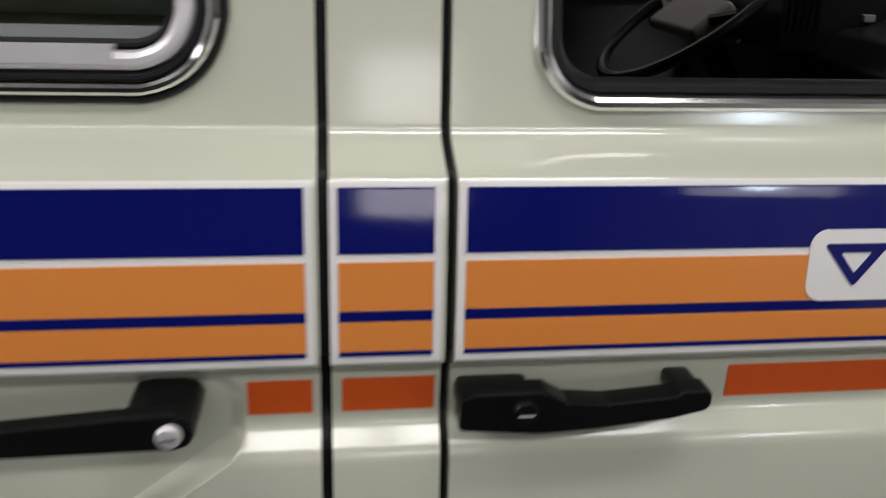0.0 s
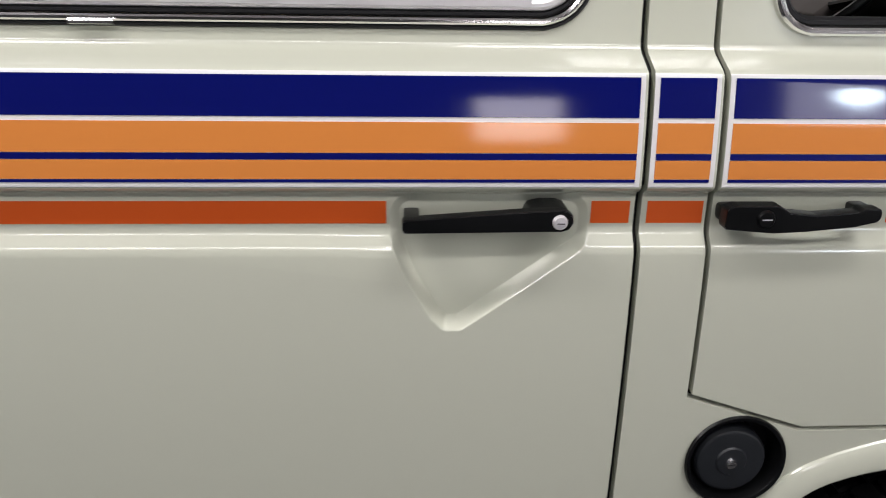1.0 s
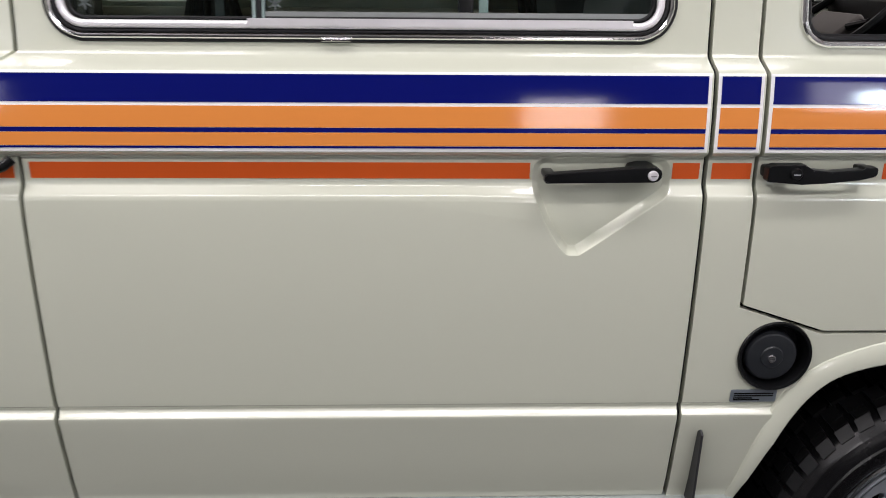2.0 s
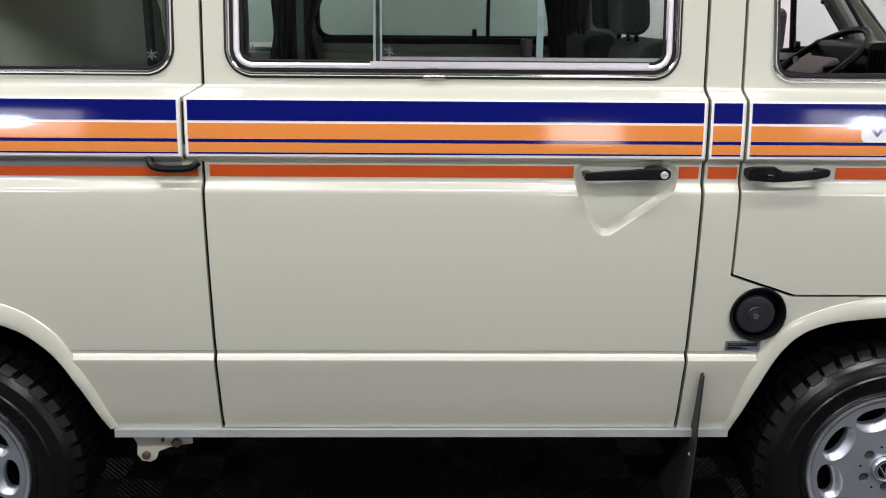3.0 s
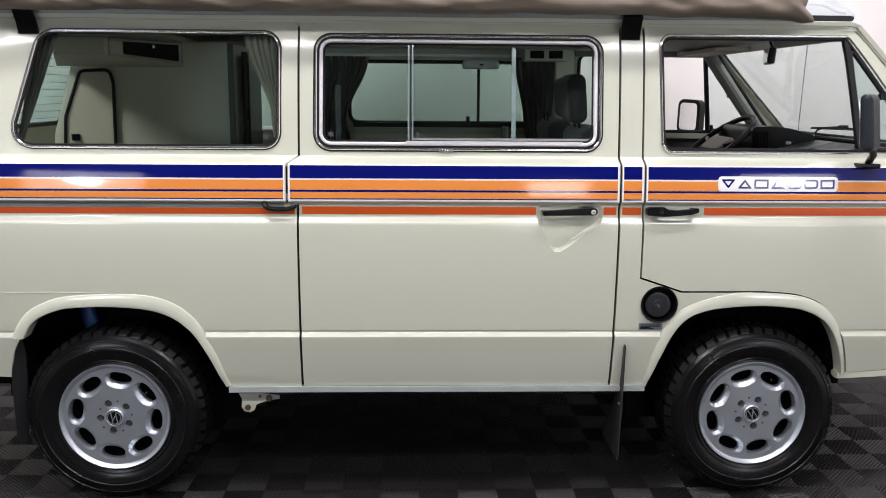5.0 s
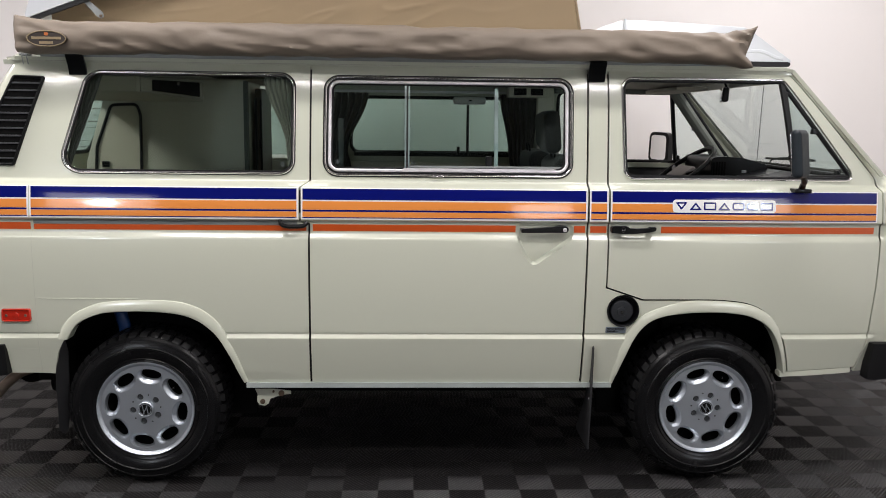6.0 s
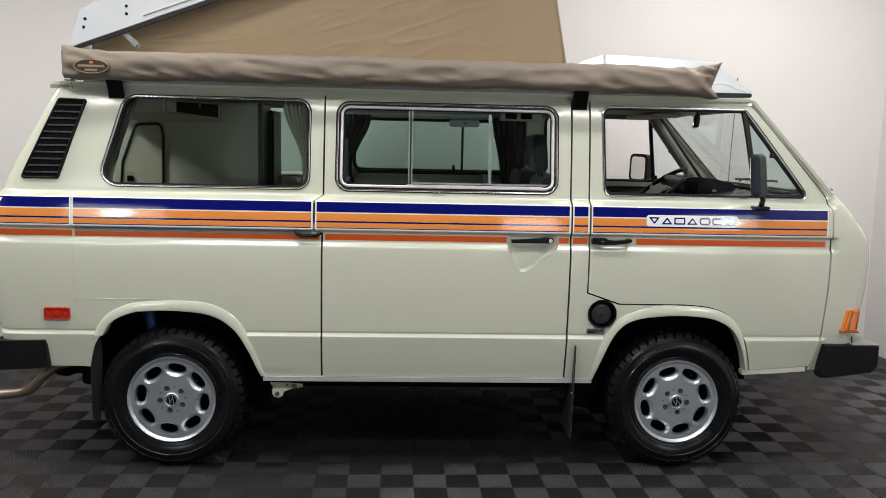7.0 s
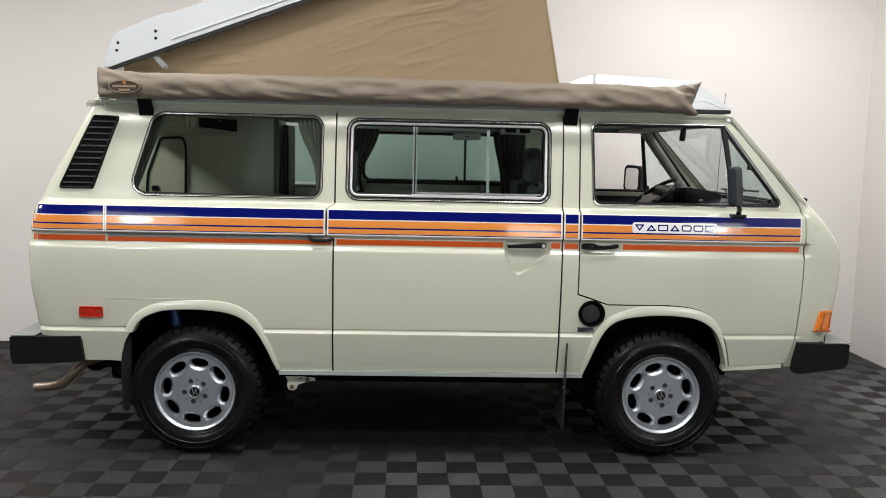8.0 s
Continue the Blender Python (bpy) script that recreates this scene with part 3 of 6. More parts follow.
def windows():
    # rear quarter window: fixed glass in a rubber seal with a chrome insert
    w = part("rear_window", pane(REAR_WIN, 0.018, 0.016), GLASS, van, "green tinted fixed rear side window glass")
    no_shadow(w)
    part("seal", loop_trim(REAR_WIN, 0.0025, 0.005, 0.005), RUBBER, w)
    part("chrome_insert", loop_trim(REAR_WIN, 0.0090, 0.0110, 0.007, -0.003), BRIGHT, w, "bright chrome trim strip")
    part("inner_seal", loop_trim(REAR_WIN, 0.0172, 0.0065, 0.005, 0.002), RUBBER, w)
    # sliding door window
    w = part("sliding_window", pane(MID_WIN, 0.036, 0.022), GLASS, van, "green tinted sliding side window")
    no_shadow(w)
    part("seal", loop_trim(MID_WIN, 0.0028, 0.006, 0.005), RUBBER, w)
    part("chrome_insert", loop_trim(MID_WIN, 0.0100, 0.0095, 0.006, -0.003), BRIGHT, w, "bright chrome trim strip")
    part("inner_seal", loop_trim(MID_WIN, 0.0185, 0.0075, 0.006), RUBBER, w)
    part("aluminium_frame", loop_trim(MID_WIN, 0.0290, 0.0140, 0.007, -0.002), ALU, w, "satin aluminium window frame")
    part("inner_gasket", loop_trim(MID_WIN, 0.0385, 0.007, 0.005, 0.010), RUBBER, w)
    def bar(name, x, wd, z0, z1, off, m, d=0.012):
        n = 12
        path = [on_side((x, z0 + (z1 - z0) * k / n), off) for k in range(n + 1)]
        part(name, tube(path, [(-wd / 2, -d / 2), (wd / 2, -d / 2), (wd / 2, d / 2), (-wd / 2, d / 2)], up=(0, -1, 0)), m, w)
    bar("divider_post", 1.122, 0.006, 1.385, 1.735, 0.006, GLASSEDGE)
    bar("divider_post", 1.137, 0.005, 1.385, 1.735, 0.010, GLASSEDGE)
    bar("divider_seal", 1.1295, 0.007, 1.385, 1.735, 0.010, RUBBER)
    bar("pane_edge", 1.512, 0.016, 1.392, 1.732, 0.030, GLASSEDGE, 0.006)
    part("guide_rail", tube([on_side((x, 1.3835), -0.004) for x in (1.112, 1.3, 1.55, 1.765)], [(-0.006, -0.006), (0.006, -0.006), (0.006, 0.006), (-0.006, 0.006)], up=(0, -1, 0)), ALU, w)
    part("rail_step", tube([on_side((x, 1.396), 0.014) for x in (1.13, 1.5, 1.80)], [(-0.004, -0.004), (0.004, -0.004), (0.004, 0.004), (-0.004, 0.004)], up=(0, -1, 0)), GREYMETAL, w)
    part("window_catch", box(1.468, 0.085, 1.388, 1.494, 0.115, 1.442, 0.004), PLASTIC, w)
    part("lower_trim_clip", tube([on_side((x, 1.3565), -0.010) for x in (1.235, 1.265, 1.285)], ring(0.0045, 8), up=(0, -1, 0)), CHROME, w)
    # front door opening: chrome edge, seal and quarter light; the drop glass is wound down
    w = part("quarter_light", sheet(rounded([(2.835, 1.372), (3.062, 1.372), (2.772, 1.742)], 0.012), off=0.02, thick=0.004), CLEARGLASS, van, "small green tinted triangular quarter light")
    no_shadow(w)
    part("seal", loop_trim(rounded([(2.825, 1.364), (3.075, 1.364), (2.764, 1.762)], 0.015), 0.004, 0.016, 0.010, 0.016), RUBBER, w)
    part("divider_post", tube([on_side((2.757 + (2.818 - 2.757) * k / 8, 1.775 - 0.41 * k / 8), 0.014) for k in range(9)], [(-0.009, -0.012), (0.009, -0.012), (0.009, 0.01), (-0.009, 0.01)], up=(0, -1, 0)), RUBBER, w)
    # the bright edge runs along the top, the rear and the sill, not up the slope
    bead = grow(FRONT_WIN, -0.003)
    bead = bead[24:] + bead[:13]
    part("chrome_edge", tube([on_side(p, -0.003) for p in bead], ring(0.006, 10, 0.007), up=(0, -1, 0)), BRIGHT, w, "bright chrome window edge")
    part("opening_seal", loop_trim(FRONT_WIN, 0.013, 0.014, 0.012, 0.012), RUBBER, w)
    for x, z in ((2.893, 1.563), (3.012, 1.385)):
        part("catch", box(x, 0.10, z - 0.012, x + 0.02, 0.125, z + 0.012, 0.004), PLASTIC, w)
    part("drop_glass_edge", box(2.07, 0.10, 1.345, 2.80, 0.104, 1.352, 0.001), GLASS, w)


windows()


def lip_y(x, z):
    """The side's depth along an arch, without the crease of the lower panel."""
    return side(x, z) - float(np.interp(z, PZ, PY)) + float(np.interp(z, (0.40, 0.50, 0.60, 0.70, 0.80, 0.90), (0.068, 0.036, 0.017, 0.0115, 0.007, 0.002)))


def arches():
    # section of the lip: share of its width from the opening outwards, height over the panel
    sec = [(0.0, -0.05), (0.0, 0.006), (0.03, 0.0105), (0.09, 0.0125), (0.28, 0.0128), (0.55, 0.0112), (0.80, 0.0080), (0.93, 0.0048), (1.0, -0.0005), (1.0, -0.004), (0.12, -0.006), (0.10, -0.05)]
    for arch, edge in ((ARCH_R, LIP_R), (ARCH_F, LIP_F)):
        lip = bmesh.new()
        rows = []
        for (ax, az), (bx, bz) in zip(arch, edge):
            row = []
            for w, h in sec:
                x, z = ax + (bx - ax) * w, az + (bz - az) * w
                row.append(lip.verts.new((x, lip_y(x, z) + 0.002 - h, z)))
            rows.append(row)
        for r0, r1 in zip(rows, rows[1:]):
            for k in range(len(sec)):
                lip.faces.new((r0[k - 1], r0[k], r1[k], r1[k - 1]))
        lip.faces.new(rows[0])
        lip.faces.new(rows[-1])
        bmesh.ops.recalc_face_normals(lip, faces=lip.faces)
        if arch is ARCH_R:
            # its tail end is cut level above the mud flap
            end = [v for v in lip.verts if v.co.x < -0.2]
            near = set(end)
            geom = end + [e for e in lip.edges if e.verts[0] in near and e.verts[1] in near] + [f for f in lip.faces if all(v in near for v in f.verts)]
            bmesh.ops.bisect_plane(lip, geom=geom, plane_co=(0, 0, 0.652), plane_no=(0, 0, 1), dist=1e-5, clear_inner=True)
        part("wheel_arch_lip", lip, IVORY, van)
    # dark wheel housings
    for x0, x1 in ((-0.40, 0.43), (2.04, 2.82)):
        part("wheel_housing_back", box(x0, 0.30, 0.22, x1, 0.34, 0.86, 0), DARK, van)
        part("wheel_housing_top", box(x0, 0.05, 0.815, x1, 0.30, 0.85, 0), DARK, van)
        part("wheel_housing_side", box(x0 - 0.01, 0.09, 0.40, x0 + 0.01, 0.30, 0.815, 0), DARK, van)
        part("wheel_housing_side", box(x1 - 0.01, 0.09, 0.44, x1 + 0.01, 0.30, 0.815, 0), DARK, van)
    part("shock_absorber", tube([(-0.195, 0.26, 0.82), (-0.09, 0.24, 0.45)], ring(0.028, 14)), mat("blue_damper", (0.012, 0.06, 0.22), 0.4, vary=0.1), van, "blue painted shock absorber")
    part("shock_absorber", tube([(2.33, 0.29, 0.80), (2.36, 0.27, 0.45)], ring(0.025, 14)), DARK, van)


arches()


def underside():
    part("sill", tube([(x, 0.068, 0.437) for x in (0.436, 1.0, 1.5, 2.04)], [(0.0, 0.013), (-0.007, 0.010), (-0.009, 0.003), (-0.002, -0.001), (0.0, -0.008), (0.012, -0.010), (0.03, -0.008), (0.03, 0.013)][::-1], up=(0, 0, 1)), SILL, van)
    part("sill_seam", tube([(x, 0.066 + 0.001 * math.sin(x * 40), 0.4275 + 0.0012 * math.sin(x * 23)) for x in [0.50 + 0.02 * k for k in range(74)]], ring(0.004, 8), up=(0, 0, 1)), GREYMETAL, van)
    part("front_sill", tube([(2.80, 0.084, 0.486), (2.95, 0.082, 0.494), (3.12, 0.09, 0.505)], [(0.0, 0.014), (-0.010, 0.008), (-0.010, -0.006), (0.01, -0.012), (0.04, -0.01), (0.04, 0.014)][::-1], up=(0, 0, 1)), IVORY, van)
    # last box: unseen far skirt, added to keep light from under the van
    part("underbody", merge(box(-0.55, 0.36, 0.30, 2.05, 1.50, 0.50, 0.03), box(0.44, 0.07, 0.42, 2.04, 1.77, 0.47, 0.01), box(2.0, 0.46, 0.38, 3.05, 1.40, 0.52, 0.03), box(-0.80, 0.36, 0.50, 3.25, 1.48, 0.53, 0.0), box(0.5, 1.5, 0.2, 1.95, 1.56, 0.45, 0.01)), DARK, van)
    for x in (0.0, 2.463):
        part("axle", tube([(x, 0.15, 0.335), (x, 1.7, 0.335)], ring(0.05, 12)), DARK, van)
    # tow bracket welded under the sill
    bk = part("jacking_bracket", sheet_flat([(0.462, 0.408), (0.545, 0.408), (0.62, 0.400), (0.622, 0.385), (0.585, 0.380), (0.555, 0.372), (0.530, 0.362), (0.522, 0.340), (0.505, 0.330), (0.482, 0.334), (0.471, 0.352), (0.474, 0.385)], 0.085, 0.008), IVORY, van, "ivory bolted bracket under the sill")
    for x, z, r in ((0.497, 0.352, 0.011), (0.580, 0.390, 0.013), (0.545, 0.398, 0.005)):
        part("bolt", moved(lathe([(0.0, -0.012), (r * 0.7, -0.012), (r, -0.008), (r, 0.0), (0, 0.0)], 12), pose(x, 0.085, z)), RUST, bk, "brownish steel bolt")


RUST = mat("weathered_steel", (0.17, 0.12, 0.085), 0.5, 0.6, vary=0.35, scale=40, bump=0.3)
underside()


# ---- wheels ----
def tyre_mesh():
    prof = [(0.200, 0.020), (0.208, 0.006), (0.216, 0.000), (0.226, -0.004), (0.229, -0.001), (0.238, -0.006), (0.252, -0.011), (0.268, -0.013), (0.271, -0.016), (0.276, -0.016), (0.279, -0.012), (0.290, -0.010),
            (0.301, -0.005), (0.303, -0.007), (0.308, -0.005), (0.311, 0.001), (0.321, 0.011), (0.3275, 0.024), (0.3295, 0.06), (0.330, 0.10), (0.3295, 0.15), (0.3275, 0.185), (0.318, 0.20), (0.30, 0.216), (0.26, 0.224), (0.215, 0.21), (0.2, 0.19)]
    return lathe(prof, 96)


def tread_mesh():
    bm = bmesh.new()
    rnd = random.Random(3)
    n = 44
    for i in range(n):
        a = 2 * math.pi * i / n
        for y0, y1, w, r0, r1, skew in ((0.009, 0.028, 0.70, 0.314, 0.339, 0.0), (0.033, 0.054, 0.66, 0.322, 0.339, 0.25), (0.058, 0.100, 0.68, 0.326, 0.339, 0.3), (0.108, 0.150, 0.68, 0.326, 0.339, -0.3), (0.156, 0.196, 0.64, 0.322, 0.339, 0.0)):
            h = math.pi / n * w
            aa = a + skew * math.pi / n + rnd.uniform(-0.006, 0.006)
            vs = []
            for y, rr in ((y0, r0 if y0 < 0.02 else r1), (y1, r1)):
                top = r1 - 0.017 if (y == y0 and y0 < 0.02) else r1
                for r, sg in ((r0 - 0.006, -1), (r0 - 0.006, 1), (top, 1), (top, -1)):
                    ang = aa + sg * h + (0.012 if y == y1 and y0 < 0.02 else 0)
                    vs.append(bm.verts.new((r * math.sin(ang), y, r * math.cos(ang))))
            for q in ((0, 1, 2, 3), (7, 6, 5, 4), (3, 2, 6, 7), (1, 5, 6, 2), (0, 3, 7, 4), (0, 4, 5, 1)):
                bm.faces.new([vs[k] for k in q])
    bmesh.ops.recalc_face_normals(bm, faces=bm.faces)
    return bm


DISC_Y = 0.0072


def vent_shape(r_in, r_mid, r_out, tt, n=40):
    """A D with its flat side along the rim and its round side towards the hub, at the top of the wheel."""
    out = []
    for k in range(n):
        t = 2 * math.pi * k / n
        u, v = math.cos(t), math.sin(t)
        tan = tt * abs(v) ** (0.72 if u > 0 else 0.86) * (1 if v > 0 else -1)
        rad = r_mid + ((r_out - r_mid) * u ** 0.55 if u > 0 else (r_mid - r_in) * u)
        rad -= tan * tan / (2 * r_out) * max(0.0, (rad - r_in) / (r_out - r_in))
        out.append((tan, rad))
    return out


VENT = vent_shape(0.1115, 0.150, 0.1785, 0.0535)


def wheel_disc():
    """The painted flat disc with its eight vents and five bolt holes cut through."""
    bm = bmesh.new()
    def loop(pts):
        vs = [bm.verts.new((x, DISC_Y, z)) for x, z in pts]
        for i in range(len(vs)):
            bm.edges.new((vs[i - 1], vs[i]))
        return vs
    circ = lambda cx, cz, r, n: [(cx + r * math.cos(2 * math.pi * k / n), cz + r * math.sin(2 * math.pi * k / n)) for k in range(n)]
    loop(circ(0, 0, 0.1935, 96))
    for i in range(8):
        c, s = math.cos(2 * math.pi * i / 8), math.sin(2 * math.pi * i / 8)
        loop([(x * c + z * s, z * c - x * s) for x, z in VENT])
    bores = []
    for i in range(5):
        a = math.pi / 2 - 2 * math.pi * i / 5 + radians(32.7)
        bores.append(loop(circ(0.057 * math.cos(a), 0.057 * math.sin(a), 0.0140, 18)))
    bmesh.ops.triangle_fill(bm, edges=bm.edges[:], use_beauty=True, normal=(0, -1, 0))
    bm.normal_update()
    for f in bm.faces:
        if f.normal.y > 0:
            f.normal_flip()
    for vs in bores:
        deep = [bm.verts.new(v.co + Vector((0, 0.018, 0))) for v in vs]
        for k in range(len(vs)):
            bm.faces.new((vs[k - 1], vs[k], deep[k], deep[k - 1]))
    return bm


def vent_scoop():
    """The smooth bowl that leads from the disc's face into one vent."""
    bm = bmesh.new()
    hole = vent_shape(0.1290, 0.1505, 0.1752, 0.0425)
    rings = []
    for w, dep in ((0.0, 0.0), (0.06, 0.0022), (0.2, 0.0055), (0.5, 0.0105), (0.8, 0.0150), (0.95, 0.0185), (1.0, 0.022), (1.0, 0.034)):
        rings.append([bm.verts.new((o[0] * (1 - w) + q[0] * w, DISC_Y + dep, o[1] * (1 - w) + q[1] * w)) for o, q in zip(VENT, hole)])
    n = len(VENT)
    for r0, r1 in zip(rings, rings[1:]):
        for k in range(n):
            bm.faces.new((r0[k - 1], r0[k], r1[k], r1[k - 1]))
    bmesh.ops.recalc_face_normals(bm, faces=bm.faces)
    if sum(f.normal.y for f in bm.faces) > 0:
        bmesh.ops.reverse_faces(bm, faces=bm.faces)
    return bm


BOLT = mat("dull_bolt_steel", (0.07, 0.075, 0.08), 0.4, 0.4, vary=0.2, scale=60)


def wheels():
    hub = link("wheel", merge(lathe([(0.0, 0.075), (0.12, 0.075), (0.165, 0.085), (0.19, 0.06), (0.193, 0.03), (0.196, 0.19), (0.0, 0.19)], 48)), DARK, van, "silver alloy wheel with a black all-terrain tyre")
    part("tyre", tyre_mesh(), TYRE, hub, "black all-terrain tyre")
    tagged(part("tread", tread_mesh(), TREAD, hub, "chunky black tread blocks"), kind="stuff")
    part("rim", merge(lathe([(0.190, 0.030), (0.1925, 0.010), (0.196, 0.0065), (0.200, 0.0045), (0.204, 0.000), (0.2065, -0.004), (0.2090, -0.004), (0.2105, 0.001), (0.209, 0.012), (0.203, 0.02)], 128)), RIM, hub, "silver painted eight-hole alloy wheel", smooth=32)
    part("wheel_disc", wheel_disc(), RIM, hub, smooth=0)
    scoop = part("vent_scoop", vent_scoop(), RIM, hub, smooth=60)
    for i in range(1, 8):
        twin = new("vent_scoop", scoop.data)
        twin.parent = hub
        twin.matrix_basis = pose(0, 0, 0, 0, 45 * i, 0)
    cap = part("centre_cap", lathe([(0.034, 0.006), (0.034, -0.003), (0.031, -0.006), (0.029, -0.0045), (0.0, -0.0045)], 40), RIM, hub)
    part("cap_inlay", lathe([(0.028, -0.0046), (0.028, -0.0054), (0.0, -0.0056)], 32), PLASTIC, hub, "dark round emblem inlay")
    part("emblem", merge(lathe([(0.0235, -0.0058), (0.0235, -0.0068), (0.0260, -0.0068), (0.0260, -0.0058)], 40), *[moved(box(-0.0016, -0.0068, -0.020, 0.0016, -0.0056, 0.020, 0), pose(dx, 0, 0, 0, t, 0)) for dx, t in ((-0.009, -18), (0.0, 18), (0.009, -18))]), RIM, hub)
    for i in range(5):
        a = math.pi / 2 - 2 * math.pi * i / 5 + radians(32.7)
        part("wheel_bolt", moved(lathe([(0.0, 0.006), (0.007, 0.006), (0.0075, 0.009), (0.0132, 0.0095), (0.0132, 0.02), (0, 0.02)], 12), pose(0.057 * math.cos(a), 0.006, 0.057 * math.sin(a))), BOLT, hub)
        b = a + math.pi / 5
        # flat black disc: the small hole's shade is only its colour
        part("locating_hole", moved(lathe([(0.0, 0.0), (0.0032, 0.0), (0.0036, 0.002), (0.0, 0.002)], 10), pose(0.063 * math.cos(b), 0.0062, 0.063 * math.sin(b))), DARK, hub)
    part("valve", tube([(0.109, 0.045, 0.112), (0.104, 0.010, 0.107)], ring(0.0040, 8)), CHROME, hub)
    sides = [(0.002, 8, 0.025, 0, 0.3365), (2.466, -16, 0.025, 0, 0.3405), (0.002, 0, WIDTH - 0.025, 180, 0.3385), (2.466, 0, WIDTH - 0.025, 180, 0.3385)]
    for i, (x, turn, y, rz, z) in enumerate(sides):
        m = pose(x, y, z, 0, turn, 0) if rz == 0 else pose(x, y, z, 0, 0, 180)
        if i == 0:
            hub.matrix_basis = m
        else:
            copy_thing(hub, m)


wheels()


FLAP = mat("weathered_flap_rubber", (0.028, 0.028, 0.03), 0.5, spec=0.35, vary=0.2, scale=18, bump=0.1)


def mud_flaps():
    f = sheet_flat([(-0.006, 0.622), (0.006, 0.628), (0.04, 0.60), (0.09, 0.44), (0.15, 0.33), (0.30, 0.155), (0.295, 0.14), (0.06, 0.138), (0.03, 0.145), (0.006, 0.40)], 0, 0.005)
    f.transform(Matrix(((0, 1, 0, 1.944), (1, 0, 0, 0.0), (0, 0, 1, 0), (0, 0, 0, 1))))
    bmesh.ops.recalc_face_normals(f, faces=f.faces)
    part("front_mud_flap", f, FLAP, van, "black rubber mud flap")
    part("flap_screw", moved(lathe([(0.0, -0.004), (0.004, -0.003), (0.005, 0), (0, 0)], 8), pose(1.944, 0.04, 0.378, 0, 0, -90)), ALU, van)
    f = sheet_flat([(-0.366, 0.660), (-0.346, 0.660), (-0.334, 0.58), (-0.336, 0.45), (-0.341, 0.30), (-0.348, 0.225), (-0.36, 0.215), (-0.376, 0.24), (-0.378, 0.45), (-0.374, 0.60)], 0, 0.006)
    for v in f.verts:
        v.co.y = v.co.y + 0.05 + (v.co.x + 0.36) * 0.9
    part("rear_mud_flap", f, RUBBER, van, "black rubber mud flap")


mud_flaps()


# ---- bumpers, lamps, exhaust ----
def bumpers():
    part("rear_bumper", merge(sheet_flat([(-0.925, 0.622), (-0.572, 0.630), (-0.566, 0.60), (-0.560, 0.50), (-0.60, 0.494), (-0.912, 0.478), (-0.925, 0.52)], -0.004, 0.06), box(-0.925, 0.05, 0.48, -0.84, 1.795, 0.622, 0.006), sheet_flat([(-0.925, 0.622), (-0.572, 0.630), (-0.560, 0.50), (-0.912, 0.478)], WIDTH - 0.05, 0.06)), BLACKSTEEL, van, "black steel plate bumper")
    part("bumper_top", box(-0.922, 0.0, 0.6265, -0.80, WIDTH, 0.632, 0.002), GREYMETAL, van, "grey checker step on the bumper")
    part("front_bumper", merge(sheet_flat([(3.172, 0.50), (3.190, 0.640), (3.462, 0.638), (3.462, 0.535), (3.435, 0.505), (3.20, 0.474), (3.172, 0.478)], -0.004, 0.06), box(3.38, 0.05, 0.49, 3.475, 1.795, 0.637, 0.006), sheet_flat([(3.190, 0.640), (3.462, 0.638), (3.462, 0.535), (3.20, 0.474), (3.172, 0.478)], WIDTH - 0.05, 0.06)), BLACKSTEEL, van, "black steel plate bumper")
    part("bumper_top", box(3.33, 0.0, 0.6405, 3.47, WIDTH, 0.646, 0.002), GREYMETAL, van, "grey bumper top")
    part("bumper_rod", tube([(3.345, 0.09, 0.705), (3.350, 0.05, 0.665), (3.340, 0.03, 0.645)], ring(0.003, 6)), RUBBER, van)
    # amber corner lamp
    a = part("corner_lamp", sheet_flat([(3.298, 0.812), (3.380, 0.818), (3.364, 0.706), (3.276, 0.709)], 0.012, 0.05), AMBER, van, "amber front corner lamp")
    for v in a.data.vertices:
        if v.co.x > 3.33:
            v.co.y += 0.7 * (v.co.x - 3.33)
    part("lamp_ridge", tube([(3.310, 0.011, 0.803), (3.291, 0.011, 0.719)], ring(0.005, 8)), AMBER, a)
    part("lens_frame", tube([(3.322, 0.011, 0.806), (3.370, 0.040, 0.808), (3.355, 0.030, 0.718), (3.304, 0.011, 0.720)], ring(0.004, 8), closed=True), AMBER, a)
    part("lamp_base", sheet_flat([(3.271, 0.711), (3.362, 0.709), (3.361, 0.701), (3.270, 0.701)], 0.010, 0.06), mat("lamp_base_orange", (0.35, 0.1, 0.02), 0.4), a)
    for y in (0.285, WIDTH - 0.285):
        hl = part("headlamp", moved(lathe([(0.0, 0.0), (0.088, 0.0), (0.088, 0.018), (0.06, 0.028), (0.0, 0.033)], 32, "x"), pose(3.435, y, 0.972)), GLASS, van, "round clear headlamp")
        part("bezel", moved(lathe([(0.104, -0.02), (0.104, 0.020), (0.098, 0.026), (0.089, 0.022), (0.087, -0.02)], 40, "x"), pose(3.435, y, 0.972)), PLASTIC, hl, "black plastic headlamp bezel")
        part("reflector", moved(lathe([(0.0, -0.03), (0.04, -0.025), (0.086, -0.004)], 32, "x"), pose(3.435, y, 0.972)), CHROME, hl)
    part("wiper_pivot", moved(lathe([(0.0, 0.03), (0.010, 0.028), (0.014, 0.0), (0.014, -0.03), (0, -0.03)], 14, "z"), pose(3.298, 0.30, 1.372, 0, 30, 0)), PLASTIC, van)
    r = part("side_marker", sheet_flat(rounded([(-0.575, 0.729), (-0.453, 0.730), (-0.453, 0.787), (-0.574, 0.786)], 0.008, 4), -0.010 + 0.012, 0.02), REDLENS, van, "red rear side marker lamp")
    part("reflector", moved(lathe([(0.0, -0.008), (0.012, -0.006), (0.013, 0.0), (0, 0)], 20), pose(-0.514, 0.002, 0.757)), REDLENS, r)
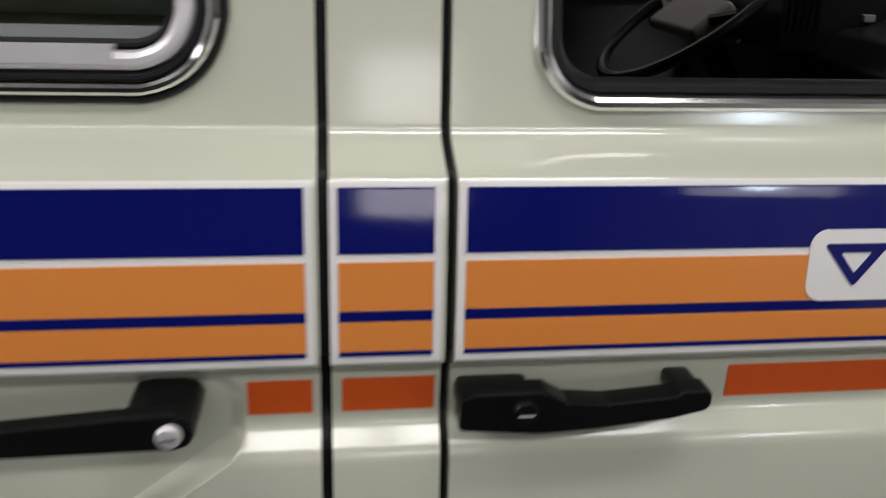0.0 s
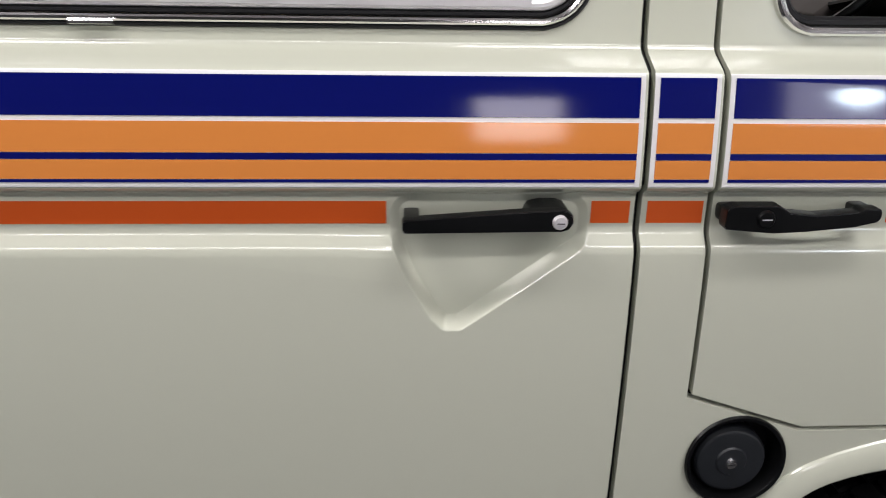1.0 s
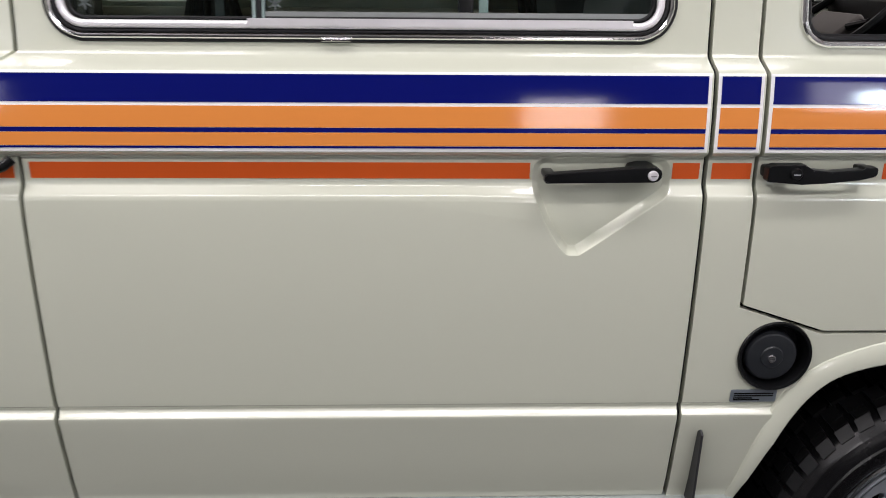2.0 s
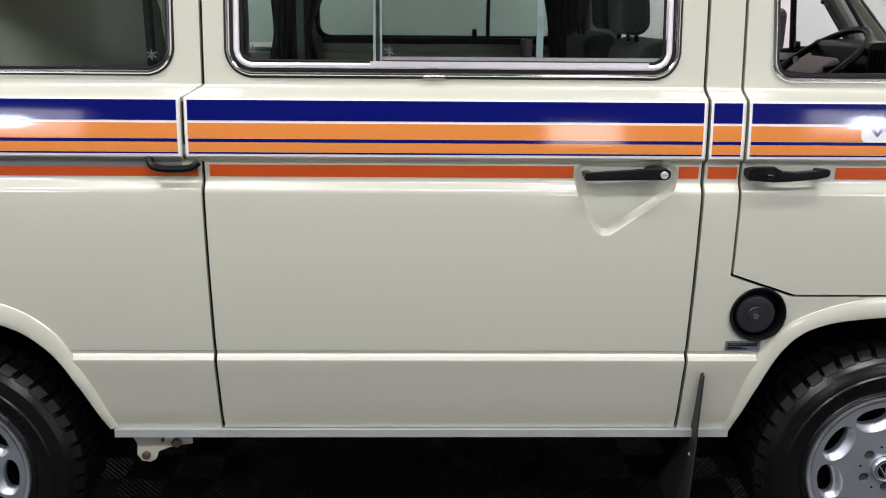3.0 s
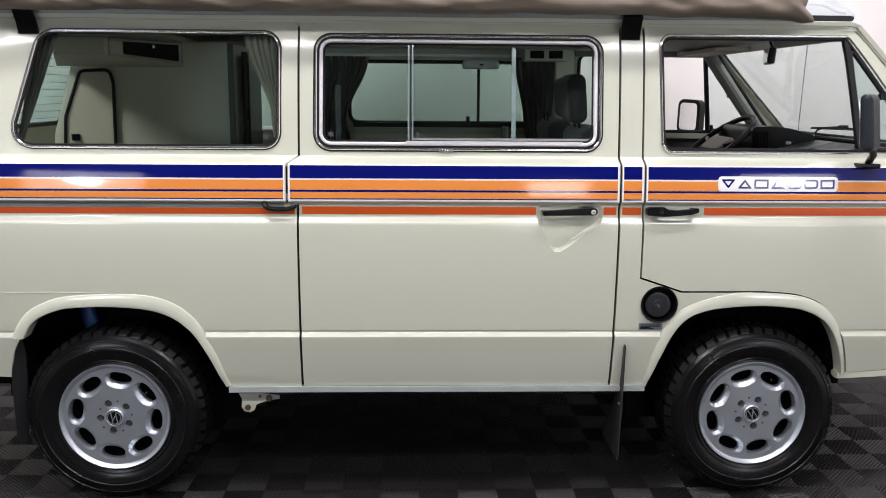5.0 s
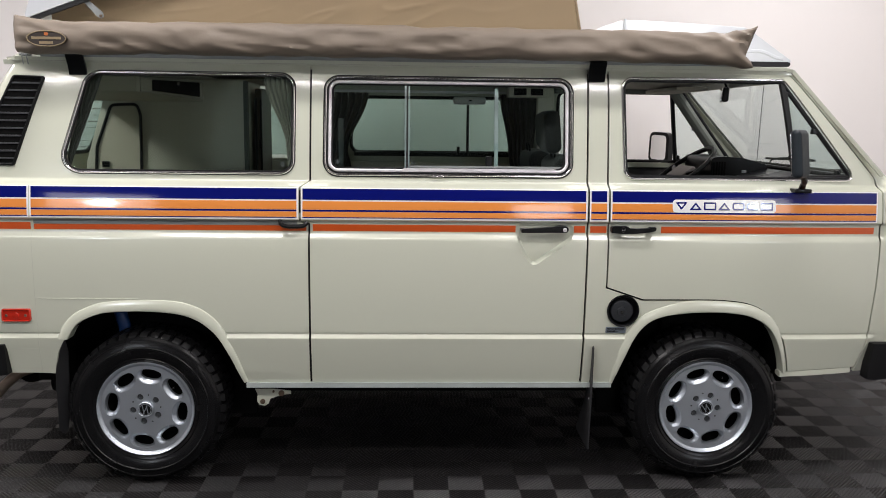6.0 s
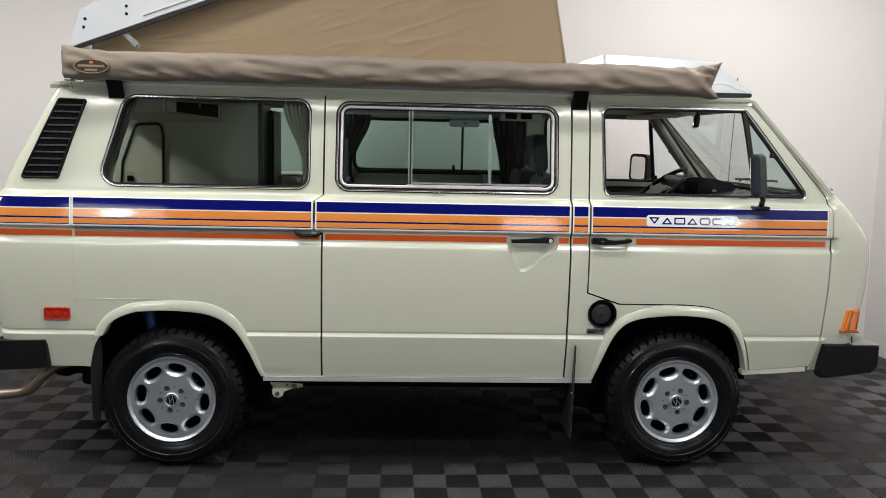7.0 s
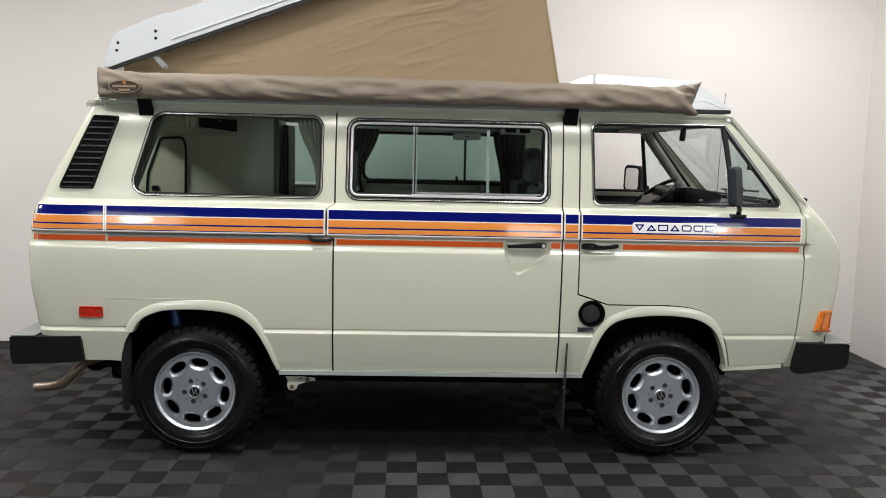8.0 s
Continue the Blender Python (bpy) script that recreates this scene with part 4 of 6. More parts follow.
    for dx in (-0.04, 0.04):
        part("screw", moved(lathe([(0.0, -0.003), (0.005, -0.002), (0.006, 0.0), (0, 0)], 10), pose(-0.514 + dx, 0.002, 0.757)), RUST, r)
    part("lens_rim", tube([Vector((x, 0.001, z)) for x, z in rounded([(-0.571, 0.733), (-0.457, 0.734), (-0.457, 0.783), (-0.570, 0.782)], 0.008, 4)], ring(0.003, 6), closed=True, up=(0, -1, 0)), REDLENS, r)
    part("exhaust_pipe", tube(spline([(-0.55, 0.40, 0.43), (-0.65, 0.33, 0.415), (-0.71, 0.30, 0.37), (-0.78, 0.30, 0.30), (-0.85, 0.30, 0.278), (-0.935, 0.30, 0.272)], 6), ring(0.024, 16)), mat("exhaust_steel", (0.33, 0.25, 0.19), 0.45, 0.5, vary=0.3, scale=9), van, "heat-stained steel exhaust pipe")
    part("exhaust_silencer", tube([(-0.62, 0.35, 0.44), (-0.62, 1.2, 0.44)], ring(0.085, 20)), DARK, van)
    part("tow_bracket", box(-0.50, 0.14, 0.43, -0.40, 0.2, 0.49, 0.01), DARK, van)


bumpers()


# ---- fittings on the side ----
SLATM = mat("slat_plastic", (0.035, 0.036, 0.038), 0.4, vary=0.1, scale=40)


def fittings():
    # sliding door handle
    h = part("sliding_door_handle", sheet_flat(rounded([(1.6125, 1.1285), (1.617, 1.1265), (1.800, 1.1285), (1.8085, 1.1310), (1.8135, 1.139), (1.8125, 1.149), (1.8035, 1.1555), (1.757, 1.1535), (1.617, 1.1435), (1.6125, 1.142)], 0.004, 3), -0.034, 0.018), PLASTIC, van, "black plastic pull handle with a lock")
    part("handle_foot", sheet_flat(rounded([(1.758, 1.134), (1.808, 1.132), (1.815, 1.140), (1.811, 1.149), (1.800, 1.154), (1.780, 1.154), (1.766, 1.150)], 0.006, 4), -0.017, 0.046), PLASTIC, h)
    part("handle_foot", box(1.615, -0.018, 1.129, 1.634, 0.028, 1.141, 0.003), PLASTIC, h)
    part("lock_cylinder", moved(lathe([(0.0, -0.0035), (0.0072, -0.003), (0.0090, 0.0), (0.0090, 0.006), (0, 0.006)], 24), pose(1.797, -0.0365, 1.141)), ALU, h, "round bright key lock")
    part("key_slot", box(1.7925, -0.0412, 1.1404, 1.8015, -0.0396, 1.1414, 0), RUBBER, h)
    # front door handle
    h = part("front_door_handle", sheet_flat(rounded([(1.998, 1.128), (2.060, 1.123), (2.10, 1.125), (2.160, 1.131), (2.186, 1.137), (2.190, 1.142), (2.190, 1.154), (2.165, 1.154), (2.162, 1.150), (2.11, 1.146), (2.078, 1.149), (2.062, 1.158), (2.010, 1.158), (1.999, 1.154)], 0.004, 3), -0.026, 0.022), PLASTIC, van, "black plastic door handle with push button")
    part("handle_foot", box(2.0, -0.008, 1.130, 2.056, 0.020, 1.152, 0.006), PLASTIC, h)
    part("handle_foot", box(2.166, -0.008, 1.138, 2.188, 0.020, 1.152, 0.004), PLASTIC, h)
    part("push_button", moved(lathe([(0.0, -0.003), (0.009, -0.003), (0.011, 0.0), (0.0115, 0.004), (0, 0.004)], 24), pose(2.047, -0.0275, 1.142)), PLASTIC, h)
    part("key_slot", box(2.041, -0.0312, 1.1413, 2.053, -0.0303, 1.1427, 0), ALU, h)
    # sliding rail slot and its roller cover
    part("door_rail", sheet([(-0.424, 1.1475), (0.668, 1.1475), (0.668, 1.1685), (-0.424, 1.1685)], off=-0.003, thick=0.004), GREYMETAL, van, "grey zinc sliding door rail")
    part("rail_cover", tube(spline([(0.598, 0.008, 1.172), (0.603, -0.004, 1.155), (0.622, -0.008, 1.146), (0.66, -0.008, 1.1445), (0.695, -0.006, 1.147), (0.712, 0.002, 1.160)], 5), ring(0.0090, 10)), PLASTIC, van, "black looped rail end cover")
    part("hinge_pin", box(0.673, 0.004, 1.176, 0.688, 0.012, 1.20, 0.002), GREYMETAL, van)
    # fuel filler: black round recess with a lockable cap
    bm = moved(lathe([(0.071, -0.004), (0.069, -0.008), (0.064, -0.007), (0.060, 0.004), (0.058, 0.032), (0.0, 0.034)], 48), pose(2.070, 0.008, 0.784))
    fl = part("fuel_filler", bm, PLASTIC, van, "black round fuel filler recess")
    cap = moved(lathe([(0.050, 0.030), (0.050, 0.008), (0.047, 0.003), (0.043, 0.001), (0.022, 0.0015), (0.020, -0.001), (0.0, -0.001)], 48), pose(2.066, 0.006, 0.781))
    part("fuel_cap", cap, mat("worn_cap_plastic", (0.012, 0.014, 0.017), 0.45, vary=0.15, scale=25), fl, "worn dark grey plastic cap")
    part("cap_lock", moved(lathe([(0.0, -0.004), (0.007, -0.0035), (0.008, 0.0), (0, 0)], 20), pose(2.065, 0.0055, 0.779)), CHROME, fl)
    part("cap_slot", box(2.060, 0.0008, 0.7783, 2.070, 0.0018, 0.7797, 0), RUBBER, fl)
    # sticker plate with unreadable print
    pl = part("maker_plate", sheet(rounded([(1.998, 0.684), (2.087, 0.684), (2.087, 0.711), (1.998, 0.711)], 0.003, 3), off=-0.003, thick=0.002), mat("plate_grey_blue", (0.22, 0.25, 0.29), 0.4, 0.4), van, "small grey metal plate with worn print")
    for z, x1 in ((0.7035, 2.08), (0.6985, 2.08), (0.6935, 2.04), (0.6895, 2.055)):
        part("print_bar", sheet([(2.004, z - 0.0014), (x1, z - 0.0014), (x1, z + 0.0014), (2.004, z + 0.0014)], off=-0.0042, thick=0.0006), DARK, pl)
    # model badge: rounded white field with plain navy blocks
    bd = part("model_badge", sheet(rounded([(2.262, 1.2155), (2.709, 1.2155), (2.709, 1.2705), (2.262, 1.2705)], 0.012, 5), off=-0.0032, thick=0.0010), WHITE_VINYL, van, "white rounded badge with navy blocks")
    def mark(kind, x0, x1, z0, z1, w=0.0066):
        """An open navy triangle or block on the badge."""
        if kind == "down":
            pts, rr = [(x0, z1), ((x0 + x1) / 2, z0), (x1, z1)], 0.002
        elif kind == "up":
            pts, rr = [(x0, z0), (x1, z0), ((x0 + x1) / 2, z1)], 0.002
        else:
            pts, rr = [(x0, z0), (x1, z0), (x1, z1), (x0, z1)], (0.010 if kind == "round" else 0.003)
        outer = [tuple(p) for p in rounded(pts, rr, 4)]
        hole = [tuple(p) for p in rounded(grow(pts, -w), rr * 0.5, 3)]
        part("badge_shape", sheet(outer, [hole], off=-0.0042, thick=0.0008), NAVY, bd)
    for k, kind in enumerate(("down", "up", "block", "up", "round", "round", "block")):
        x0 = 2.2725 + k * 0.0618
        mark(kind, x0, x0 + 0.0535, 1.2265, 1.2600)
    # engine air intake
    q = [(-0.683, 1.384), (-0.506, 1.384), (-0.381, 1.756), (-0.515, 1.760)]
    vt = part("air_intake", sheet(rounded(q, 0.012, 4), off=-0.004, thick=0.01, xcuts=[-0.70 + 0.02 * k for k in range(18)]), DARK, van, "black slatted engine air intake")
    part("frame", tube([on_side(p, -0.006) for p in dense(rounded(grow(q, -0.006), 0.010, 4), 0.03)], ring(0.006, 8), closed=True, up=(0, -1, 0)), PLASTIC, vt)
    for k in range(11):
        t = (k + 1) / 12
        xa, xb = -0.683 + (0.168) * t + 0.012, -0.506 + 0.125 * t - 0.012
        z = 1.384 + 0.374 * t
        path = [on_side((xa + (xb - xa) * j / 6, z), -0.007) for j in range(7)]
        part("slat", tube(path, [(-0.003, -0.002), (0.003, -0.003), (0.004, 0.004), (-0.002, 0.004)], up=(0, -1, 0)), SLATM, vt)
    # near mirror
    turn = pose(2.740, -0.135, 0, 0, 0, -40) @ pose(-2.740, 0.135, 0)
    mr = part("door_mirror", box(2.714, -0.20, 1.374, 2.768, -0.07, 1.572, 0.02, 4), mat("mirror_plastic", (0.016, 0.021, 0.026), 0.5, spec=0.2, vary=0.15), van, "dark plastic door mirror")
    for v in mr.data.vertices:
        if v.co.x > 2.74:
            v.co.x -= 0.004 + 0.07 * abs(v.co.z - 1.46)
        v.co.x -= 0.09 * (v.co.z - 1.47)
    mr.data.transform(turn)
    gl = box(2.7125, -0.185, 1.392, 2.7145, -0.085, 1.554, 0.0005)
    for v in gl.verts:
        v.co.x -= 0.09 * (v.co.z - 1.47)
    part("mirror_glass", moved(gl, turn), MIRROR, mr)
    part("mirror_arm", tube(spline([(2.757, -0.12, 1.385), (2.785, -0.085, 1.36), (2.803, -0.04, 1.345), (2.812, -0.005, 1.318)], 5), ring(0.013, 10)), PLASTIC, mr)
    part("mirror_foot", box(2.776, -0.028, 1.304, 2.850, 0.03, 1.322, 0.005), PLASTIC, mr)
    # far mirror
    at = pose(2.805, 2.03, 1.435, 0, 2, -58)
    fm = bevelled(part("door_mirror", moved(sheet_flat(rounded([(-0.085, -0.10), (0.085, -0.10), (0.080, 0.10), (-0.085, 0.10)], 0.035), -0.022, 0.045), at), PLASTIC, van, "dark plastic door mirror"), 0.008)
    part("mirror_glass", moved(sheet_flat(rounded([(-0.066, -0.08), (0.064, -0.08), (0.061, 0.08), (-0.066, 0.08)], 0.022), -0.0245, 0.003), at), MIRROR, fm)
    part("mirror_arm", tube([(2.80, 2.03, 1.34), (2.84, 1.93, 1.32), (2.84, 1.80, 1.32)], ring(0.012, 10)), PLASTIC, fm)
    # seams and small fixings on the quarter panel
    seam = mat("paint_seam", (0.46, 0.47, 0.385), 0.4, vary=0.05)
    part("panel_seam", sheet([(-0.4325, 0.50), (-0.4305, 0.50), (-0.4305, 1.12), (-0.4325, 1.12)], off=-0.0006, thick=0.0006), seam, van)
    part("panel_seam", sheet([(-0.62, 0.6075), (-0.435, 0.6075), (-0.435, 0.609), (-0.62, 0.609)], off=-0.0006, thick=0.0006), seam, van)
    part("panel_crease", tube([on_side((x, 0.8305), -0.0004) for x in (-0.43, -0.3, -0.2, -0.1, 0.0)], ring(0.0015, 6), up=(0, -1, 0)), IVORY, van)
    part("aerial", tube([(3.356, 1.79, 1.30), (3.363, 1.79, 1.6), (3.377, 1.79, 2.06)], ring(0.0022, 6)), RUBBER, van, "thin black aerial")
    part("aerial_tip", moved(lathe([(0.0, 0.0), (0.004, 0.0), (0.004, 0.008), (0, 0.008)], 8, "z"), pose(3.377, 1.79, 2.058)), RUBBER, van)


fittings()


# ---- roof: pop-top, tent, luggage tray ----
def pop_top():
    s = 0.3695
    prof = [(-0.494, 2.000), (-0.494, 2.022), (-0.444, 2.170), (-0.430, 2.182), (-0.190, 2.290), (-0.178, 2.2925), (-0.166, 2.287), (-0.155, 2.288), (0.2, 2.416), (0.8, 2.634), (1.7, 2.95), (1.82, 2.96), (1.86, 2.868)]
    bm = sheet_flat(prof, 0.215, 1.42)
    pt = part("pop_top", bm, FIBRE, van, "white fibreglass pop-top roof raised at the front")
    part("seal", tube([(x, 0.221, 1.987 + (x + 0.494) * s) for x in (-0.47, 0.3, 1.0, 1.84)], [(-0.009, -0.004), (0.009, -0.004), (0.009, 0.01), (-0.009, 0.01)], up=(0, -1, 0)), RUBBER, pt)
    for x, z in ((-0.418, 2.133), (-0.425, 2.095), (-0.225, 2.198), (-0.225, 2.162)):
        part("bolt", moved(lathe([(0.0, -0.004), (0.006, -0.003), (0.008, 0.0), (0, 0)], 12), pose(x, 0.215, z)), PLASTIC, pt)
    part("moulded_bead", tube([(x, 0.214, 2.158 + (x + 0.144) * s) for x in (-0.144, -0.10, 0.4, 1.0, 1.7)], ring(0.006, 10, 0.004)), FIBRE, pt)
    part("lift_strut", sheet_flat([(-0.262, 2.083), (-0.243, 2.092), (-0.172, 2.030), (-0.168, 2.012), (-0.182, 2.004), (-0.196, 2.012)], 0.225, 0.004), GREYMETAL, pt, "grey steel lift strut")
    part("strut_pivot", moved(lathe([(0, -0.004), (0.006, -0.003), (0.007, 0), (0, 0)], 10), pose(-0.181, 0.225, 2.016)), RUST, pt)
    # hinge rail at the tail
    part("tail_rail", merge(box(-0.490, 0.12, 1.838, -0.45, 1.72, 1.848, 0.004), tube([(-0.444, 0.085, 1.845), (-0.436, 0.085, 1.80)], ring(0.0025, 6)), tube([(-0.462, 0.085, 1.845), (-0.456, 0.085, 1.80)], ring(0.0025, 6))), GREYMETAL, van)
    # tent
    bm = bmesh.new()
    def wall(p00, p10, p01, p11, nu, nv, normal, amp, seed):
        g = []
        for j in range(nv + 1):
            row = []
            for i in range(nu + 1):
                u, v = i / nu, j / nv
                p = (Vector(p00) * (1 - u) + Vector(p10) * u) * (1 - v) + (Vector(p01) * (1 - u) + Vector(p11) * u) * v
                al, ac = p.x * 0.97 + p.z * 0.24 + p.y, p.z * 0.97 - p.x * 0.24
                a = noise.noise(Vector((al * 0.8 + seed, ac * 2.2, p.y)))
                r1 = 1 - abs(noise.noise(Vector((al * 1.1 + seed + a, ac * 6.5 + a * 0.8, 3.1)))) * 3.4
                r2 = 1 - abs(noise.noise(Vector((al * 2.6 + seed, ac * 15 + a * 2, 7.7)))) * 3.6
                where = max(0.0, noise.noise(Vector((p.x * 1.3 + seed, p.z * 2.1, 11.0))) + 0.25)
                d = a * 0.5 + max(0.0, r1) ** 2 * 0.7 * where + max(0.0, r2) ** 2 * 0.75 * where + noise.noise(Vector((p.x * 14, p.z * 22, seed))) * 0.04
                e = min(1.0, 8 * min(u, 1 - u), 6 * min(v + 0.05, 1))
                row.append(bm.verts.new(p + Vector(normal) * d * amp * e))
            g.append(row)
        for j in range(nv):
            for i in range(nu):
                bm.faces.new((g[j][i], g[j][i + 1], g[j + 1][i + 1], g[j + 1][i]))
    zt = lambda x: 2.0 + (x + 0.494) * s
    wall((-0.42, 0.31, 1.90), (1.915, 0.31, 1.90), (-0.42, 0.31, zt(-0.42)), (1.73, 0.31, zt(1.73)), 260, 110, (0, -1, 0), 0.017, 0)
    wall((-0.42, 1.58, 1.90), (1.915, 1.58, 1.90), (-0.42, 1.58, zt(-0.42)), (1.73, 1.58, zt(1.73)), 40, 16, (0, 1, 0), 0.02, 9)
    wall((1.915, 0.31, 1.90), (1.915, 1.58, 1.90), (1.73, 0.31, zt(1.73)), (1.73, 1.58, zt(1.73)), 40, 20, (1, 0, 0), 0.015, 5)
    bmesh.ops.remove_doubles(bm, verts=bm.verts, dist=1e-4)
    bmesh.ops.recalc_face_normals(bm, faces=bm.faces)
    tent = part("tent_wall", bm, CANVAS, van, "tan canvas pop-top tent wall with creases", smooth=60)
    md = tent.modifiers.new("thick", "SOLIDIFY")
    md.thickness = 0.003
    part("tent_seam", tube([(1.912, 0.308, 1.92), (1.82, 0.308, 2.40), (1.735, 0.308, 2.79)], ring(0.007, 6)), CANVAS, tent)
    # luggage tray over the cab
    prof = [(1.93, 1.875), (1.936, 1.985), (1.99, 2.012), (2.075, 2.042), (2.15, 2.047), (2.40, 2.036), (2.64, 2.022), (2.668, 2.008), (2.832, 1.876), (2.834, 1.866)]
    bm = sheet_flat(prof, 0.235, 1.375)
    for v in bm.verts:
        k = max(0.0, (v.co.z - 1.88)) * 0.45
        v.co.y += k if v.co.y < 0.9 else -k
    tr = bevelled(part("luggage_tray", bm, FIBRE, van, "white fibreglass roof luggage tray"), 0.016, 3)
    part("tray_seal", merge(sheet_flat([(1.93, 1.866), (2.822, 1.868), (2.822, 1.848), (1.93, 1.844)], 0.230, 1.385), tube([(2.824, 0.242, 1.859), (2.824, 1.60, 1.859)], ring(0.012, 10))), RUBBER, tr)
    part("tray_rib", tube([(2.098, 0.295, 2.046), (2.094, 0.262, 1.98), (2.09, 0.245, 1.90)], ring(0.007, 8)), FIBRE, tr)
    part("tray_moulding", tube(spline([(2.62, 0.262, 1.905), (2.68, 0.262, 1.912), (2.72, 0.258, 1.906), (2.765, 0.25, 1.885), (2.80, 0.246, 1.878)], 5), ring(0.013, 8)), FIBRE, tr)


pop_top()


def awning():
    bm = bmesh.new()
    nu, nv = 320, 40
    rows = []
    x0, x1 = -0.458, 2.598
    for i in range(nu + 1):
        u = i / nu
        x = x0 + (x1 - x0) * u
        el, er = max(0.0, 1 - (x - x0) / 0.16), max(0.0, 1 - (x1 - x) / 0.22)
        zc = 1.908 + 0.003 * math.sin(x * 1.7)
        row = []
        for j in range(nv):
            a = 2 * math.pi * j / nv
            c, s = math.cos(a), math.sin(a)
            ry, rz = 0.078 * (1 - 0.55 * max(el ** 3, er ** 3)), 0.068
            yy = 0.050 + ry * (abs(c) ** 0.8) * (1 if c > 0 else -1)
            zz = zc + rz * (abs(s) ** 0.75) * (1 if s > 0 else -1)
            if s > 0:
                zz += (0.030 * el ** 1.6 + 0.036 * er ** 2.2) * s
            if s < 0:
                zz -= 0.008 * er
            dx = -0.045 * er ** 4 * (1 - abs(s)) - 0.012 * er ** 4 * (s < 0)
            w = noise.noise(Vector((x * 3.2, a * 0.9, 1.3))) * 0.005 + noise.noise(Vector((x * 9 + zz * 14, zz * 9, 4))) * (0.0035 + 0.020 * er + 0.010 * el) + noise.noise(Vector((x * 21 - zz * 30, zz * 30, 8))) * (0.0025 + 0.006 * er + 0.003 * el)
            crease = abs(noise.noise(Vector((x * 6 + zz * 18, zz * 10 - x * 2, 2)))) * (0.020 + 0.034 * er + 0.008 * el) + max(0.0, 1 - 5 * abs(noise.noise(Vector((x * 3.1 - zz * 11, zz * 7 + x * 1.3, 15))))) * 0.006
            d = w - crease
            row.append(bm.verts.new((x + dx, yy + d * c, zz + d * s * 0.6)))
        rows.append(row)
    for r0, r1 in zip(rows, rows[1:]):
        for j in range(nv):
            bm.faces.new((r0[j], r0[(j + 1) % nv], r1[(j + 1) % nv], r1[j]))
    bm.faces.new(rows[0])
    bm.faces.new(rows[-1][::-1])
    bmesh.ops.recalc_face_normals(bm, faces=bm.faces)
    aw = empty("rolled_awning", pose(0, 0, 0), "rolled awning in a creased taupe vinyl bag along the roof edge", "awning")
    part("awning_bag", bm, AWNING, aw, smooth=70)
    # oval maker's patch, with bars for its print
    def oval(rx, rz, y, th):
        return sheet_flat([(-0.308 + rx * math.cos(2 * math.pi * k / 40), 1.895 + rz * math.sin(2 * math.pi * k / 40)) for k in range(40)], y, th)
    patch = part("maker_patch", oval(0.080, 0.033, -0.036, 0.012), mat("patch_brown", (0.03, 0.02, 0.015), 0.5), aw, "oval dark patch with a gold border")
    gold = mat("patch_gold", (0.24, 0.18, 0.10), 0.5)
    part("patch_border", tube([(-0.308 + 0.076 * math.cos(2 * math.pi * k / 40), -0.037, 1.895 + 0.030 * math.sin(2 * math.pi * k / 40)) for k in range(40)], ring(0.0022, 6), closed=True, up=(0, -1, 0)), gold, patch)
    part("print_bar", box(-0.366, -0.0385, 1.892, -0.250, -0.0365, 1.902, 0.0005), gold, patch)
    part("print_bar", box(-0.336, -0.0385, 1.874, -0.282, -0.0365, 1.884, 0.0005), gold, patch)
    part("print_mark", box(-0.315, -0.0385, 1.907, -0.300, -0.0365, 1.919, 0.002), mat("patch_orange", (0.5, 0.14, 0.03), 0.5), patch)
    for x in (-0.285, 1.903):
        part("mounting_strap", tube([(x + 0.036, 0.12, 1.862), (x + 0.036, 0.085, 1.84), (x + 0.036, 0.112, 1.80), (x + 0.036, 0.123, 1.764)], [(-0.036, -0.006), (0.036, -0.006), (0.036, 0.006), (-0.036, 0.006)], up=(0, -1, 0)), PLASTIC, aw, "black metal mounting strap")
    part("mounting_rail", box(-0.4, 0.11, 1.835, 2.55, 0.15, 1.865, 0.004), GREYMETAL, aw)


awning()


# ---- inside the van ----
def curtain(name, top, bottom, z1, z0, y, folds, m, parent, waist=None, amp=0.018, label=""):
    """A pleated curtain: its top and bottom spans in x, gathered at a waist (height share, span) if tied back."""
    bm = bmesh.new()
    nu, nv = folds * 8, 24
    rows = []
    for j in range(nv + 1):
        v = j / nv
        if waist:
            t, (wa, wb) = waist
            if v < t:
                k = v / t
                k = k * k * (3 - 2 * k)
                a, b = top[0] * (1 - k) + wa * k, top[1] * (1 - k) + wb * k
            else:
                k = (v - t) / (1 - t)
                a, b = wa * (1 - k) + bottom[0] * k, wb * (1 - k) + bottom[1] * k
        else:
            a, b = top[0] * (1 - v) + bottom[0] * v, top[1] * (1 - v) + bottom[1] * v
        row = []
        for i in range(nu + 1):
            u = i / nu
            ph = 2 * math.pi * folds * u + 0.8 * noise.noise(Vector((u * 6, v * 2, z1)))
            yy = y + amp * math.sin(ph) * (0.7 + 0.5 * noise.noise(Vector((u * 9, v * 3, 2)))) + 0.006 * noise.noise(Vector((u * 20, v * 8, 5)))
            row.append(bm.verts.new((a + (b - a) * (u + 0.012 * math.sin(ph + 1.2)), yy, z1 + (z0 - z1) * v)))
        rows.append(row)
    for r0, r1 in zip(rows, rows[1:]):
        for i in range(nu):
            bm.faces.new((r0[i], r0[i + 1], r1[i + 1], r1[i]))
    ob = part(name, bm, m, parent, label, smooth=80)
    md = ob.modifiers.new("thick", "SOLIDIFY")
    md.thickness = 0.002
    return ob


